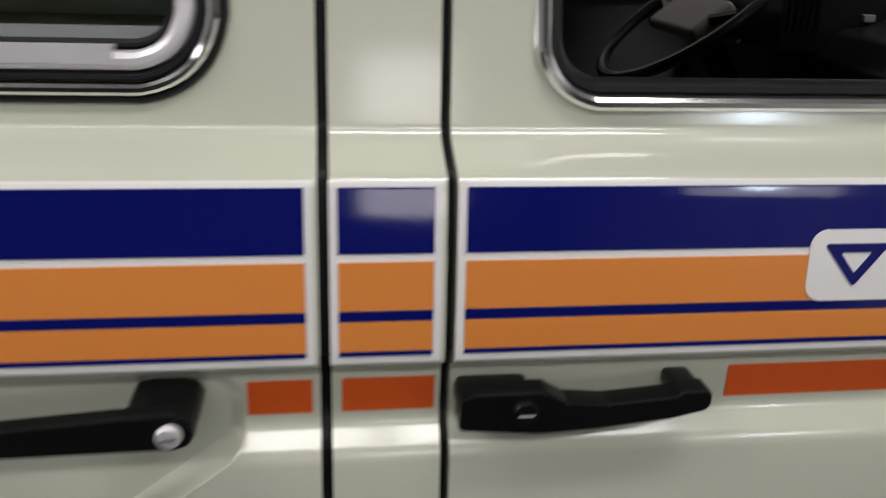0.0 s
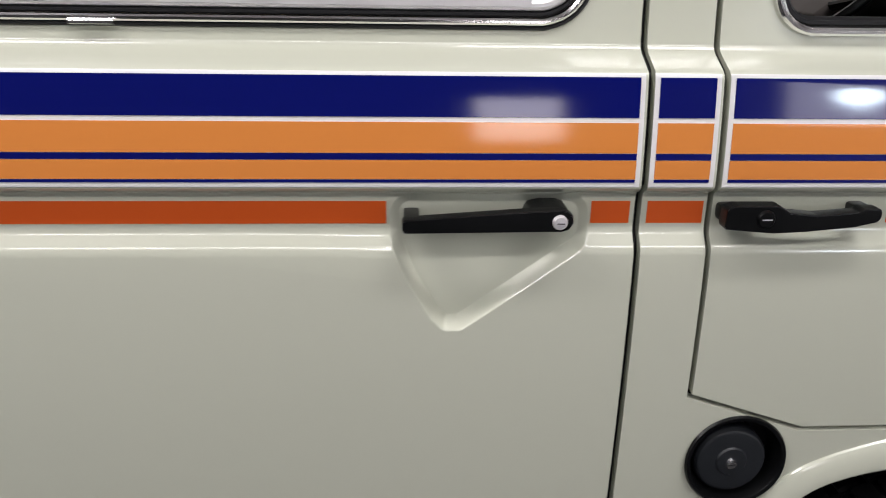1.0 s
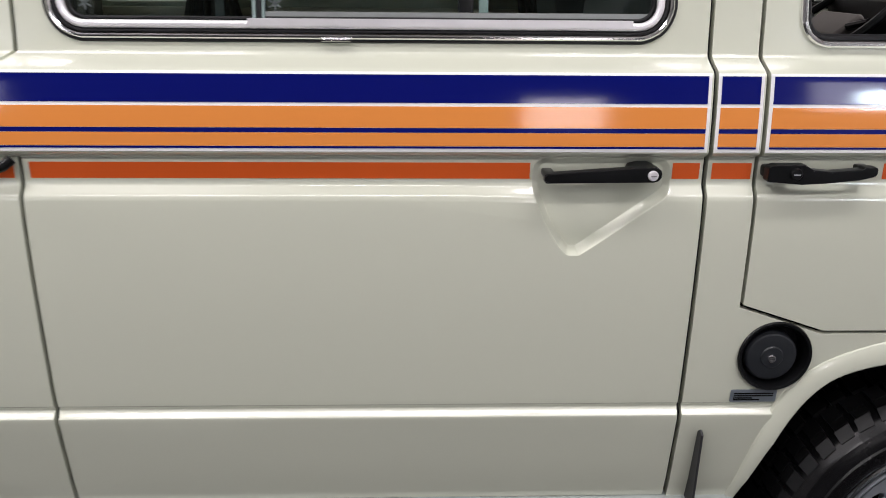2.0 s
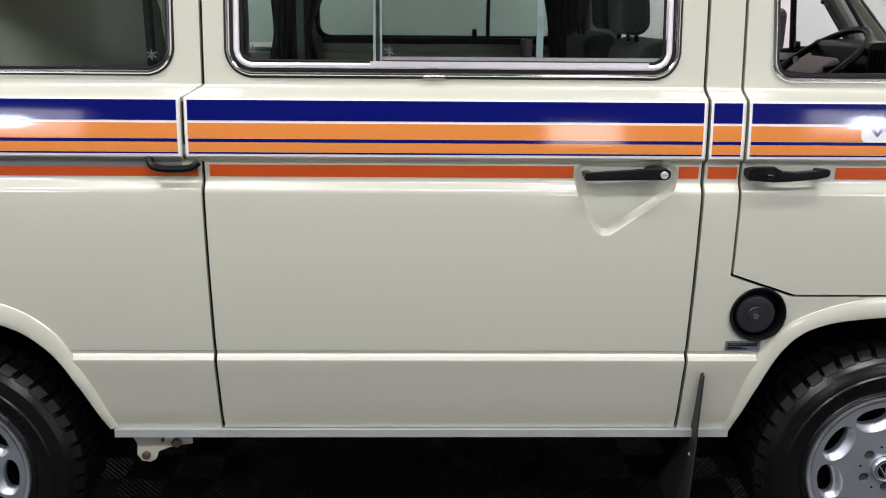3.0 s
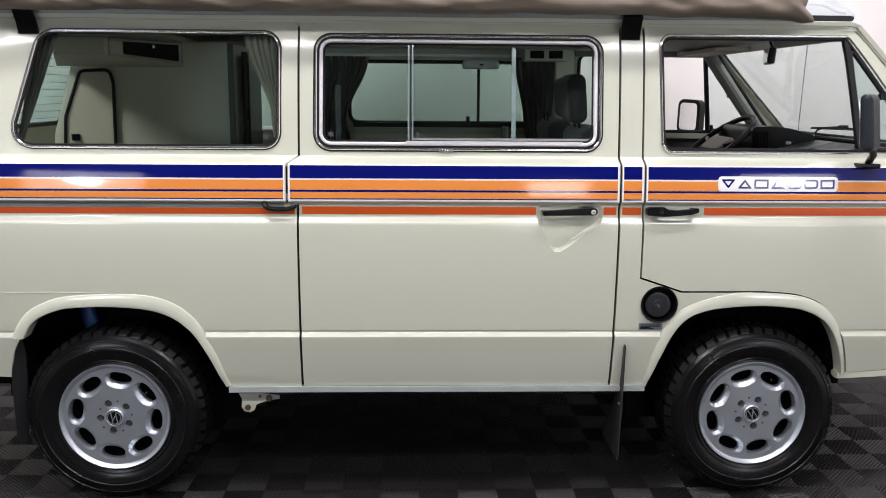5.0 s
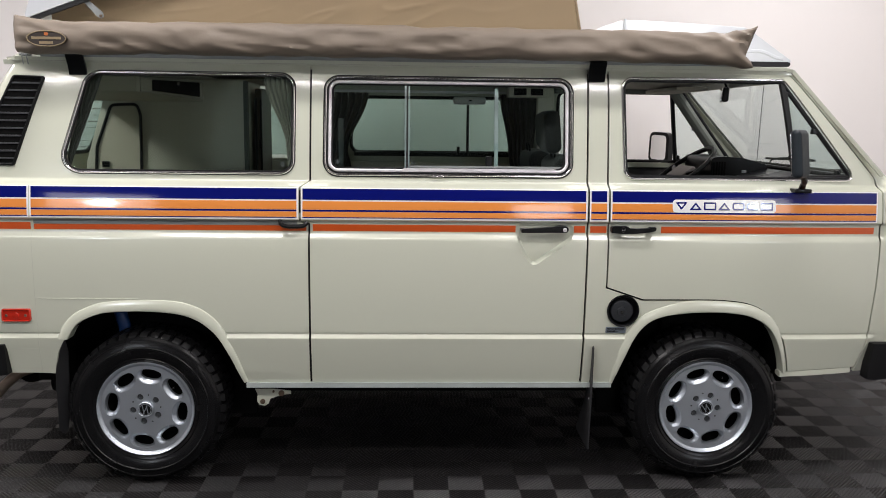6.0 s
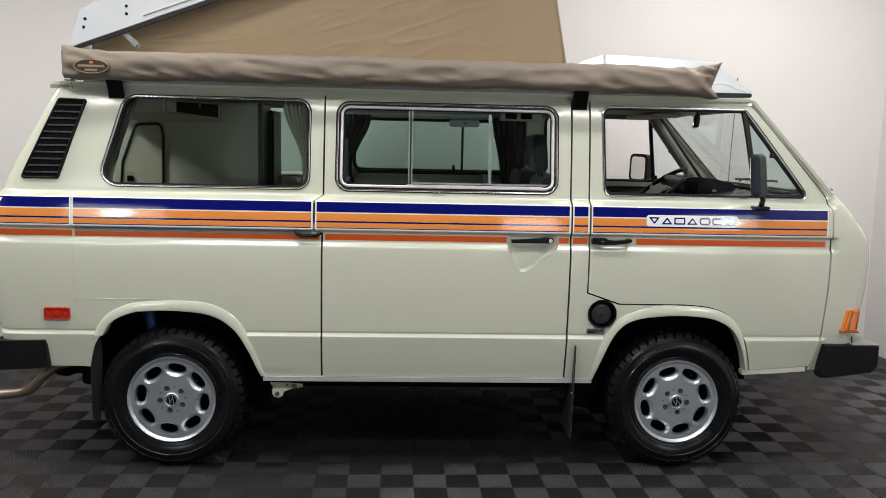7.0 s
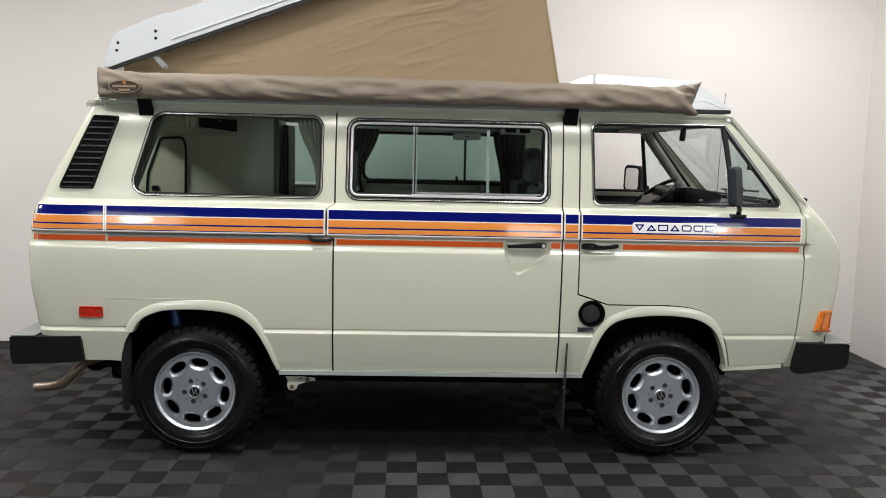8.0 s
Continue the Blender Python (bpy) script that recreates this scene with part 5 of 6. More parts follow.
TAN = mat("beige_curtain", (0.19, 0.178, 0.145), 0.95, vary=0.12, scale=9, bump=0.3, fine=500, sheen=0.2)
WOOD = mat("oak_edge_board", (0.26, 0.18, 0.10), 0.5, vary=0.2, scale=12, bump=0.1)
OLIVE = mat("olive_grey_laminate", (0.70, 0.655, 0.53), 0.45, vary=0.05, scale=3)
LINING = mat("grey_beige_headlining", (0.55, 0.515, 0.44), 0.9, vary=0.06, scale=6, bump=0.2)
CLEAR = mat("lamp_diffuser_plastic", (0.7, 0.72, 0.72), 0.35, vary=0.1, scale=60, bump=0.5, fine=300)
FROST = mat("frost_sticker", (0.11, 0.13, 0.13), 0.6, vary=0.1)


PILLAR = mat("dark_pillar_vinyl", (0.13, 0.14, 0.12), 0.6, vary=0.1, scale=12)


def interior():
    part("cabin_floor", merge(box(-0.80, 0.36, 0.535, 3.15, WIDTH - 0.36, 0.56, 0), box(0.45, 0.09, 0.532, 2.02, WIDTH - 0.09, 0.557, 0)), SEATC, van)
    part("headlining", merge(box(-0.50, 0.20, 1.795, 0.04, WIDTH - 0.20, 1.815, 0.004), box(2.0, 0.20, 1.795, 2.68, WIDTH - 0.20, 1.815, 0.004), box(0.042, 0.20, 1.795, 1.998, 0.40, 1.815, 0.004), box(0.042, WIDTH - 0.40, 1.795, 1.998, WIDTH - 0.20, 1.815, 0.004)), LINING, van)
    # lower trim on both sides, below the windows
    part("side_trim_board", box(-0.40, WIDTH - 0.115, 0.56, 1.95, WIDTH - 0.075, 1.335, 0.006), OLIVE, van)
    part("side_trim_board", box(-0.40, 0.045, 0.87, 0.70, 0.075, 1.300, 0.006), OLIVE, van)
    part("side_trim_board", box(0.73, 0.045, 0.56, 1.89, 0.075, 1.300, 0.006), OLIVE, van)
    part("door_card", box(2.02, 0.042, 0.88, 3.05, 0.07, 1.300, 0.008), SEATC, van)
    part("door_card", box(2.02, WIDTH - 0.09, 0.60, 3.05, WIDTH - 0.05, 1.315, 0.008), SEATC, van, "dark vinyl door card")
    part("door_card_top", box(2.02, WIDTH - 0.10, 1.316, 3.08, WIDTH - 0.05, 1.350, 0.006), IVORY, van)
    # far window frames
    fw = part("far_window_frame", tube([Vector((x, WIDTH - 0.075 - 0.09 * (z - 1.4), z)) for x, z in rounded([(0.775, 1.392), (1.80, 1.392), (1.80, 1.735), (0.775, 1.735)], 0.05)], ring(0.014, 8), closed=True, up=(0, -1, 0)), RUBBER, van)
    part("frame_rail", box(0.80, WIDTH - 0.125, 1.372, 1.80, WIDTH - 0.085, 1.397, 0.004), RUBBER, fw)
    part("frame_divider", box(1.492, WIDTH - 0.115, 1.395, 1.508, WIDTH - 0.095, 1.725, 0.003), RUBBER, fw)
    part("frame_catch", box(1.432, WIDTH - 0.135, 1.385, 1.452, WIDTH - 0.110, 1.435, 0.004), PLASTIC, fw)
    no_shadow(part("far_window_glass", sheet(rounded([(0.78, 1.397), (1.795, 1.397), (1.795, 1.73), (0.78, 1.73)], 0.05), off=0.012, thick=0.004, flip=True), GLASS, van))
    no_shadow(part("far_window_glass", sheet(grow(REAR_WIN, -0.02), off=0.012, thick=0.004, flip=True), GLASS, van))
    no_shadow(part("far_quarter_light", sheet(rounded([(2.835, 1.372), (3.062, 1.372), (2.772, 1.742)], 0.012), off=0.02, thick=0.004, flip=True), CLEARGLASS, van))
    part("far_quarter_frame", tube([Vector((x, WIDTH - side(x, z) - 0.02, z)) for x, z in rounded([(2.822, 1.362), (3.078, 1.362), (2.763, 1.765)], 0.015)], ring(0.012, 8), closed=True, up=(0, -1, 0)), RUBBER, van)
    part("far_door_seal", tube([Vector((x, WIDTH - side(x, z) - 0.022, z)) for x, z in grow(FRONT_WIN, -0.004)], ring(0.012, 8), closed=True, up=(0, -1, 0)), RUBBER, van)
    part("far_quarter_post", tube([(2.757, WIDTH - 0.148, 1.78), (2.818, WIDTH - 0.085, 1.36)], ring(0.013, 8)), RUBBER, van)
    for x, z in ((2.912, 1.561), (2.821, 1.382), (2.965, 1.378)):
        part("far_quarter_catch", box(x - 0.01, WIDTH - 0.14, z - 0.014, x + 0.01, WIDTH - 0.115, z + 0.014, 0.005), PLASTIC, van)
    # inner pillars of the far side
    part("far_pillar_trim", tube([(3.11, WIDTH - 0.15, 1.34), (2.745, WIDTH - 0.205, 1.80)], ring(0.036, 12)), PILLAR, van, "dark grey-green vinyl pillar trim")
    part("far_pillar_seal", tube([(3.155, WIDTH - 0.17, 1.34), (2.785, WIDTH - 0.215, 1.80)], ring(0.012, 8)), RUBBER, van)
    part("header_trim", box(2.02, WIDTH - 0.21, 1.765, 2.76, WIDTH - 0.15, 1.812, 0.01), PILLAR, van)
    part("far_b_pillar_trim", box(1.915, WIDTH - 0.20, 0.7, 2.02, WIDTH - 0.07, 1.80, 0.015), OLIVE, van)
    # tied-back curtains
    curtain("curtain", (0.585, 0.885), (0.575, 0.785), 1.755, 1.30, WIDTH - 0.155, 7, CLOTH, van, (0.78, (0.60, 0.76)), label="brown-grey pleated curtain tied back")
    curtain("curtain", (1.69, 1.93), (1.765, 1.92), 1.755, 1.30, WIDTH - 0.155, 6, CLOTH, van, (0.8, (1.75, 1.90)), label="brown-grey pleated curtain tied back")
    curtain("curtain", (0.515, 0.648), (0.618, 0.648), 1.765, 1.36, 0.155, 6, TAN, van, (0.72, (0.606, 0.648)), 0.010, label="beige pleated curtain tied back")
    curtain("curtain", (-0.25, -0.165), (-0.345, -0.325), 1.775, 1.36, 0.17, 4, CLOTH, van, None, 0.012, label="brown-grey pleated curtain")
    curtain("curtain", (0.735, 0.80), (0.74, 0.80), 1.765, 1.36, 0.22, 3, CLOTH, van, None, 0.012, label="brown-grey pleated curtain")
    part("curtain_rail", box(0.60, WIDTH - 0.17, 1.757, 1.95, WIDTH - 0.145, 1.772, 0.003), ALU, van)
    # fluorescent lamp over the far window
    lp = part("cabin_lamp", box(1.40, WIDTH - 0.30, 1.690, 1.595, WIDTH - 0.24, 1.735, 0.015, 3), CLEAR, van, "clear ribbed cabin lamp")
    part("lamp_switch", box(1.49, WIDTH - 0.306, 1.708, 1.51, WIDTH - 0.30, 1.716, 0.001), PLASTIC, lp)
    # speaker box on the pillar beside the driver
    sb = part("overhead_vent_box", box(1.73, WIDTH - 0.30, 1.735, 1.97, WIDTH - 0.17, 1.80, 0.006), OLIVE, van)
    for x in (1.76, 1.86):
        part("vent_opening", box(x, WIDTH - 0.304, 1.748, x + 0.075, WIDTH - 0.298, 1.788, 0.002), DARK, sb)
    # rear wardrobe with a framed door
    wd = part("wardrobe", sheet_flat([(-0.66, 0.56), (-0.635, 1.34), (-0.525, 1.70), (-0.50, 1.795), (0.235, 1.795), (0.235, 0.56)], 1.20, WIDTH - 1.35), OLIVE, van, "olive-grey laminate wardrobe")
    part("wardrobe_edge", box(0.228, 1.192, 0.56, 0.250, 1.24, 1.795, 0.004), PILLAR, wd)
    door = rounded([(-0.582, 1.25), (-0.570, 1.43), (-0.486, 1.655), (-0.345, 1.662), (-0.328, 1.60), (-0.335, 1.25)], 0.03, 6)
    part("wardrobe_door", sheet_flat(door, 1.190, 0.012), BEIGE, wd, "beige laminate wardrobe door")
    part("door_edging", tube([(p[0], 1.188, p[1]) for p in door], ring(0.0085, 8), closed=True, up=(0, -1, 0)), RUBBER, wd)
    part("door_latch", box(-0.545, 1.178, 1.318, -0.505, 1.190, 1.350, 0.004), PLASTIC, wd)
    # overhead locker
    foot = [(-0.447, 0.80, 1.717), (-0.224, 0.80, 1.717), (0.015, 1.195, 1.677), (-0.60, 1.195, 1.677)]
    bm = bmesh.new()
    lo, hi = [bm.verts.new(p) for p in foot], [bm.verts.new((p[0], p[1], 1.793)) for p in foot]
    bm.faces.new(lo[::-1])
    bm.faces.new(hi)
    for k in range(4):
        bm.faces.new((lo[k - 1], lo[k], hi[k], hi[k - 1]))
    bmesh.ops.recalc_face_normals(bm, faces=bm.faces)
    bmesh.ops.bevel(bm, geom=bm.edges[:], offset=0.004, segments=2, profile=0.5, affect="EDGES")
    ov = part("overhead_locker", bm, BEIGE, van, "beige overhead locker with a slanted face")
    def on_face(u, z, out):
        """A point on the slanted face: share along it, height, distance in front."""
        a, b = Vector(foot[1]), Vector(foot[2])
        p = a.lerp(b, u)
        n = Vector((b.y - a.y, a.x - b.x, 0)).normalized()
        return Vector((p.x, p.y, z)) + n * out
    quad = [(0.05, 1.722), (0.97, 1.690), (0.97, 1.786), (0.05, 1.786)]
    part("locker_frame", tube([on_face(u, z, 0.003) for u, z in quad], ring(0.007, 8), closed=True), LINING, ov)
    bm = bmesh.new()
    inner = [(0.22, 1.725), (0.93, 1.703), (0.93, 1.780), (0.22, 1.780)]
    f0, f1 = [bm.verts.new(on_face(u, z, 0.0045)) for u, z in inner], [bm.verts.new(on_face(u, z, 0.001)) for u, z in inner]
    bm.faces.new(f0)
    bm.faces.new(f1[::-1])
    for k in range(4):
        bm.faces.new((f0[k - 1], f0[k], f1[k], f1[k - 1]))
    bmesh.ops.recalc_face_normals(bm, faces=bm.faces)
    part("vent_panel", bm, DARK, ov, "dark grille in the slanted face")
    part("panel_knob", moved(lathe([(0, -0.012), (0.009, -0.010), (0.010, 0.0), (0, 0)], 14), Matrix.Translation(on_face(0.58, 1.765, 0.004)) @ pose(0, 0, 0, 0, 0, 58)), CHROME, ov)
    # tall unit beyond the wardrobe
    tu = part("tall_unit", box(0.262, 1.36, 0.56, 0.300, WIDTH - 0.15, 1.76, 0.006), mat("dark_brown_laminate", (0.10, 0.078, 0.055), 0.5, vary=0.15, scale=8), van)
    part("unit_mirror_frame", tube([(0.268, 1.355, 1.70), (0.296, 1.355, 1.70), (0.296, 1.355, 1.20), (0.268, 1.355, 1.20)], ring(0.006, 6), closed=True, up=(0, -1, 0)), RUBBER, tu)
    part("unit_latch", box(0.284, 1.348, 1.42, 0.296, 1.357, 1.47, 0.003), PLASTIC, tu)
    # worktop along the far side
    part("kitchen_unit", box(0.36, 1.30, 0.56, 1.62, WIDTH - 0.12, 1.22, 0.01), BEIGE, van)
    part("worktop", box(0.35, 1.28, 1.222, 1.63, WIDTH - 0.12, 1.25, 0.008), WOOD, van)
    # rear bench
    part("rear_bench", box(-0.60, 0.36, 0.562, 0.45, 1.18, 0.98, 0.05, 3), SEATC, van)
    part("bench_back", box(0.40, 0.15, 0.95, 0.55, 1.15, 1.28, 0.05, 3), SEATC, van)
    # front seats
    for y in (0.50, 1.34):
        st = part("front_seat", box(1.98, y - 0.25, 0.86, 2.48, y + 0.25, 1.02, 0.05, 3), SEATC, van, "dark grey fabric front seat")
        back = box(-0.06, -0.24, 0.0, 0.07, 0.24, 0.50, 0.05, 3)
        part("backrest", moved(back, pose(1.93, y, 0.94, 0, -9, 0)), SEATC, st)
        part("headrest", moved(box(-0.039, -0.12, 0.0, 0.039, 0.12, 0.20, 0.033, 4), pose(1.815 + (0.11 if y > 1 else 0.0), y, 1.445, 0, -5, 0)), SEATC, st)
        for dy in (-0.05, 0.05):
            part("headrest_post", tube([(1.835, y + dy, 1.40), (1.82, y + dy, 1.47)], ring(0.006, 8)), PLASTIC, st)
        part("armrest", box(1.96, y + 0.24, 1.14, 2.26, y + 0.29, 1.20, 0.02, 3), SEATC, st)
    # steering wheel
    sw = part("steering_column", tube([(2.74, 1.34, 1.30), (2.93, 1.34, 1.03)], ring(0.03, 12)), PLASTIC, van)
    m = pose(2.722, 1.34, 1.312, 0, -38, 0)
    rim = [(0.226 * math.cos(2 * math.pi * k / 48), 0.226 * math.sin(2 * math.pi * k / 48), 0) for k in range(48)]
    part("steering_wheel", moved(tube(rim, ring(0.0135, 10), closed=True), m), PLASTIC, sw, "thin black steering wheel")
    pad = moved(box(-0.055, -0.13, -0.02, 0.055, 0.13, 0.012, 0.012, 3), m)
    part("wheel_pad", pad, mat("warm_grey_pad", (0.12, 0.105, 0.095), 0.6, vary=0.1), sw, "warm grey steering wheel pad")
    for sy in (-1, 1):
        part("wheel_spoke", moved(tube([(0, sy * 0.12, 0), (0.03, sy * 0.2, 0)], ring(0.013, 8)), m), PLASTIC, sw)
    for y, dz in ((1.20, 0.0), (1.48, 0.02)):
        part("column_stalk", tube([(2.80, 1.34 + (y - 1.34) * 0.3, 1.24), (2.78, y, 1.27 + dz)], ring(0.006, 8)), PLASTIC, sw)
    # dashboard
    ds = part("dashboard", sheet_flat(rounded([(2.90, 1.02), (3.19, 1.02), (3.205, 1.346), (3.10, 1.342), (2.94, 1.305), (2.90, 1.25)], 0.025, 5), 0.12, 1.60), PLASTIC, van, "black padded dashboard")
    part("instrument_hood", sheet_flat(rounded([(2.815, 1.26), (3.09, 1.26), (3.135, 1.345), (3.125, 1.372), (3.005, 1.404), (2.90, 1.414), (2.83, 1.409), (2.815, 1.395)], 0.016, 5), 1.10, 0.46), PLASTIC, ds)
    for k in range(5):
        part("vent_louvre", box(2.826 + 0.015 * k, 1.094, 1.30, 2.834 + 0.015 * k, 1.102, 1.385, 0.001), DARK, ds)
    part("dash_tray", moved(box(-0.06, 0.30, -0.004, 0.06, 0.85, 0.006, 0.003), pose(3.05, 0, 1.334, 0, -13, 0)), RUBBER, ds)
    for z in (1.30, 1.325):
        part("switch_row", box(2.985, 1.088, z, 3.01, 1.10, z + 0.014, 0.002), GREYMETAL, ds)
    part("grab_handle", tube([(2.93, 0.25, 1.24), (2.89, 0.28, 1.25), (2.89, 0.52, 1.25), (2.93, 0.55, 1.24)], ring(0.012, 8)), PLASTIC, ds)
    # sun-visor board and inside mirror
    part("sun_visor", box(2.55, 0.95, 1.765, 2.72, 1.55, 1.785, 0.006), LINING, van)
    im = part("inside_mirror", moved(box(-0.026, -0.085, -0.035, 0.008, 0.085, 0.04, 0.010, 3), pose(2.80, 0.90, 1.740, 0, 4, -16)), PLASTIC, van)
    part("mirror_glass", moved(box(-0.029, -0.078, -0.03, -0.026, 0.078, 0.035, 0.001), pose(2.80, 0.90, 1.740, 0, 4, -16)), MIRROR, im)
    part("mirror_stem", tube([(2.805, 0.90, 1.775), (2.785, 0.90, 1.81)], ring(0.006, 8)), PLASTIC, im)
    # door lock and winder seen low in the cab
    part("gear_lever", tube([(2.62, 0.95, 0.60), (2.55, 0.93, 0.98)], ring(0.008, 8)), PLASTIC, van)
    part("gear_knob", moved(lathe([(0, 0.03), (0.02, 0.02), (0.022, 0.0), (0.014, -0.02), (0, -0.025)], 14, "z"), pose(2.55, 0.93, 0.99)), PLASTIC, van)
    part("handbrake_grip", tube([(2.88, 0.80, 1.13), (2.80, 0.80, 1.12)], ring(0.014, 10)), GREYMETAL, van)
    # seat belt hanging behind the curtain
    part("seat_belt", box(0.715, 1.58, 1.30, 0.745, 1.586, 1.60, 0.001), GREYMETAL, van)
    # frosted flake stickers
    for x, z, y in ((0.835, 1.412, 0.083), (1.155, 1.412, 0.083), (0.60, 1.40, 0.078)):
        for k in range(3):
            part("flake_sticker", moved(box(-0.012, 0, -0.0014, 0.012, 0.0006, 0.0014, 0), pose(x, y, z, 0, 60 * k + 30, 0)), FROST, van)


interior()


def screens():
    """Windscreen and tail glass with their seals, and the wipers."""
    def pt(z, u, d=0.012):
        x0 = float(np.interp(z, (1.366, 1.815), (3.176, 2.786)))
        x1 = float(np.interp(z, (1.364, 1.84), (3.262, 2.80)))
        th = min(u, 2 - u) * math.pi / 2
        y0 = side(x0, z)
        s, c = math.sin(th) ** (2 / 6), max(0.0, math.cos(th)) ** (2 / 6)
        x, y = x0 + (x1 - x0) * s, y0 + (WIDTH / 2 - y0) * (1 - c)
        return Vector((x - d, y if u <= 1 else WIDTH - y, z))
    bm = bmesh.new()
    zs, us = [1.366 + 0.424 * k / 10 for k in range(11)], [0.42 + 1.16 * k / 40 for k in range(41)]
    g = [[bm.verts.new(pt(z, u)) for u in us] for z in zs]
    for i in range(10):
        for j in range(40):
            bm.faces.new((g[i][j], g[i][j + 1], g[i + 1][j + 1], g[i + 1][j]))
    ws = no_shadow(part("windscreen", bm, CLEARGLASS, van, "lightly tinted windscreen", smooth=60))
    md = ws.modifiers.new("thick", "SOLIDIFY")
    md.thickness = 0.004
    edge = [pt(1.366, u, 0.004) for u in us] + [pt(z, us[-1], 0.004) for z in zs[1:]] + [pt(1.79, u, 0.004) for u in us[::-1][1:]] + [pt(z, us[0], 0.004) for z in zs[::-1][1:-1]]
    part("windscreen_seal", tube(edge, ring(0.008, 8), closed=True, up=(1, 0, 0.3)), RUBBER, ws)
    # wipers parked along the lower edge
    blade = [Vector((3.232, 1.36, 1.398)), Vector((3.236, 1.06, 1.406)), Vector((3.230, 0.75, 1.412))]
    wp = part("wiper", tube([(3.264, 1.385, 1.370), (3.246, 1.31, 1.392), (3.244, 1.20, 1.406), (3.242, 1.05, 1.415)], ring(0.0045, 8)), PLASTIC, van, "black windscreen wiper")
    part("wiper_blade", tube(blade, [(-0.003, -0.007), (0.003, -0.007), (0.003, 0.005), (-0.003, 0.005)], up=(0, 0, 1)), RUBBER, wp)
    part("blade_clip", box(3.232, 1.00, 1.408, 3.246, 1.08, 1.424, 0.004), PLASTIC, wp)
    blade = [pt(1.402, u, -0.010) for u in (0.455, 0.50, 0.56, 0.66)]
    wp = part("wiper", tube([(3.270, 0.66, 1.370), pt(1.388, 0.66, -0.016), pt(1.402, 0.58, -0.018)], ring(0.0045, 8)), PLASTIC, van, "black windscreen wiper")
    part("wiper_blade", tube(blade, [(-0.003, -0.007), (0.003, -0.007), (0.003, 0.005), (-0.003, 0.005)], up=(0, 0, 1)), RUBBER, wp)
    # padded lip of the dashboard along the glass
    part("dash_lip", tube([pt(1.351, u, 0.034) for u in us], ring(0.013, 8), up=(0, 0, 1)), PLASTIC, van, "black padded dashboard lip")
    # tail glass
    gl = no_shadow(part("tail_glass", sheet_yz([(0.24, 1.392), (1.605, 1.392), (1.56, 1.755), (0.285, 1.755)]), GLASS, van, "tail window with fine heater lines"))
    for k in range(9):
        z = 1.42 + 0.036 * k
        part("heater_line", tube([(tail_x(z) - 0.003 + 0.02, 0.30, z), (tail_x(z) + 0.017, 1.54, z)], ring(0.0012, 5)), RUST, gl)
    part("tail_seal", tube([(tail_x(z) + 0.004, y, z) for y, z in rounded([(0.235, 1.388), (1.61, 1.388), (1.565, 1.76), (0.28, 1.76)], 0.04)], ring(0.012, 8), closed=True, up=(1, 0, 0.4)), RUBBER, gl)


def tail_x(z):
    return float(np.interp(z, RZ, RXX)) + 0.012


def sheet_yz(pts):
    bm = bmesh.new()
    a = [bm.verts.new((tail_x(z) + 0.006, y, z)) for y, z in pts]
    b = [bm.verts.new((tail_x(z) + 0.010, y, z)) for y, z in pts]
    bm.faces.new(a)
    bm.faces.new(b[::-1])
    for i in range(4):
        bm.faces.new((a[i - 1], b[i - 1], b[i], a[i]))
    bmesh.ops.recalc_face_normals(bm, faces=bm.faces)
    return bm


screens()


# ---- lights of the showroom ----
def glow(name, colour, strength):
    m = bpy.data.materials.new(name)
    m.use_nodes = True
    nt = m.node_tree
    nt.nodes.remove(nt.nodes["Principled BSDF"])
    e = nt.nodes.new("ShaderNodeEmission")
    e.inputs[0].default_value, e.inputs[1].default_value = (*colour, 1), strength
    nt.links.new(e.outputs[0], nt.nodes["Material Output"].inputs[0])
    return m


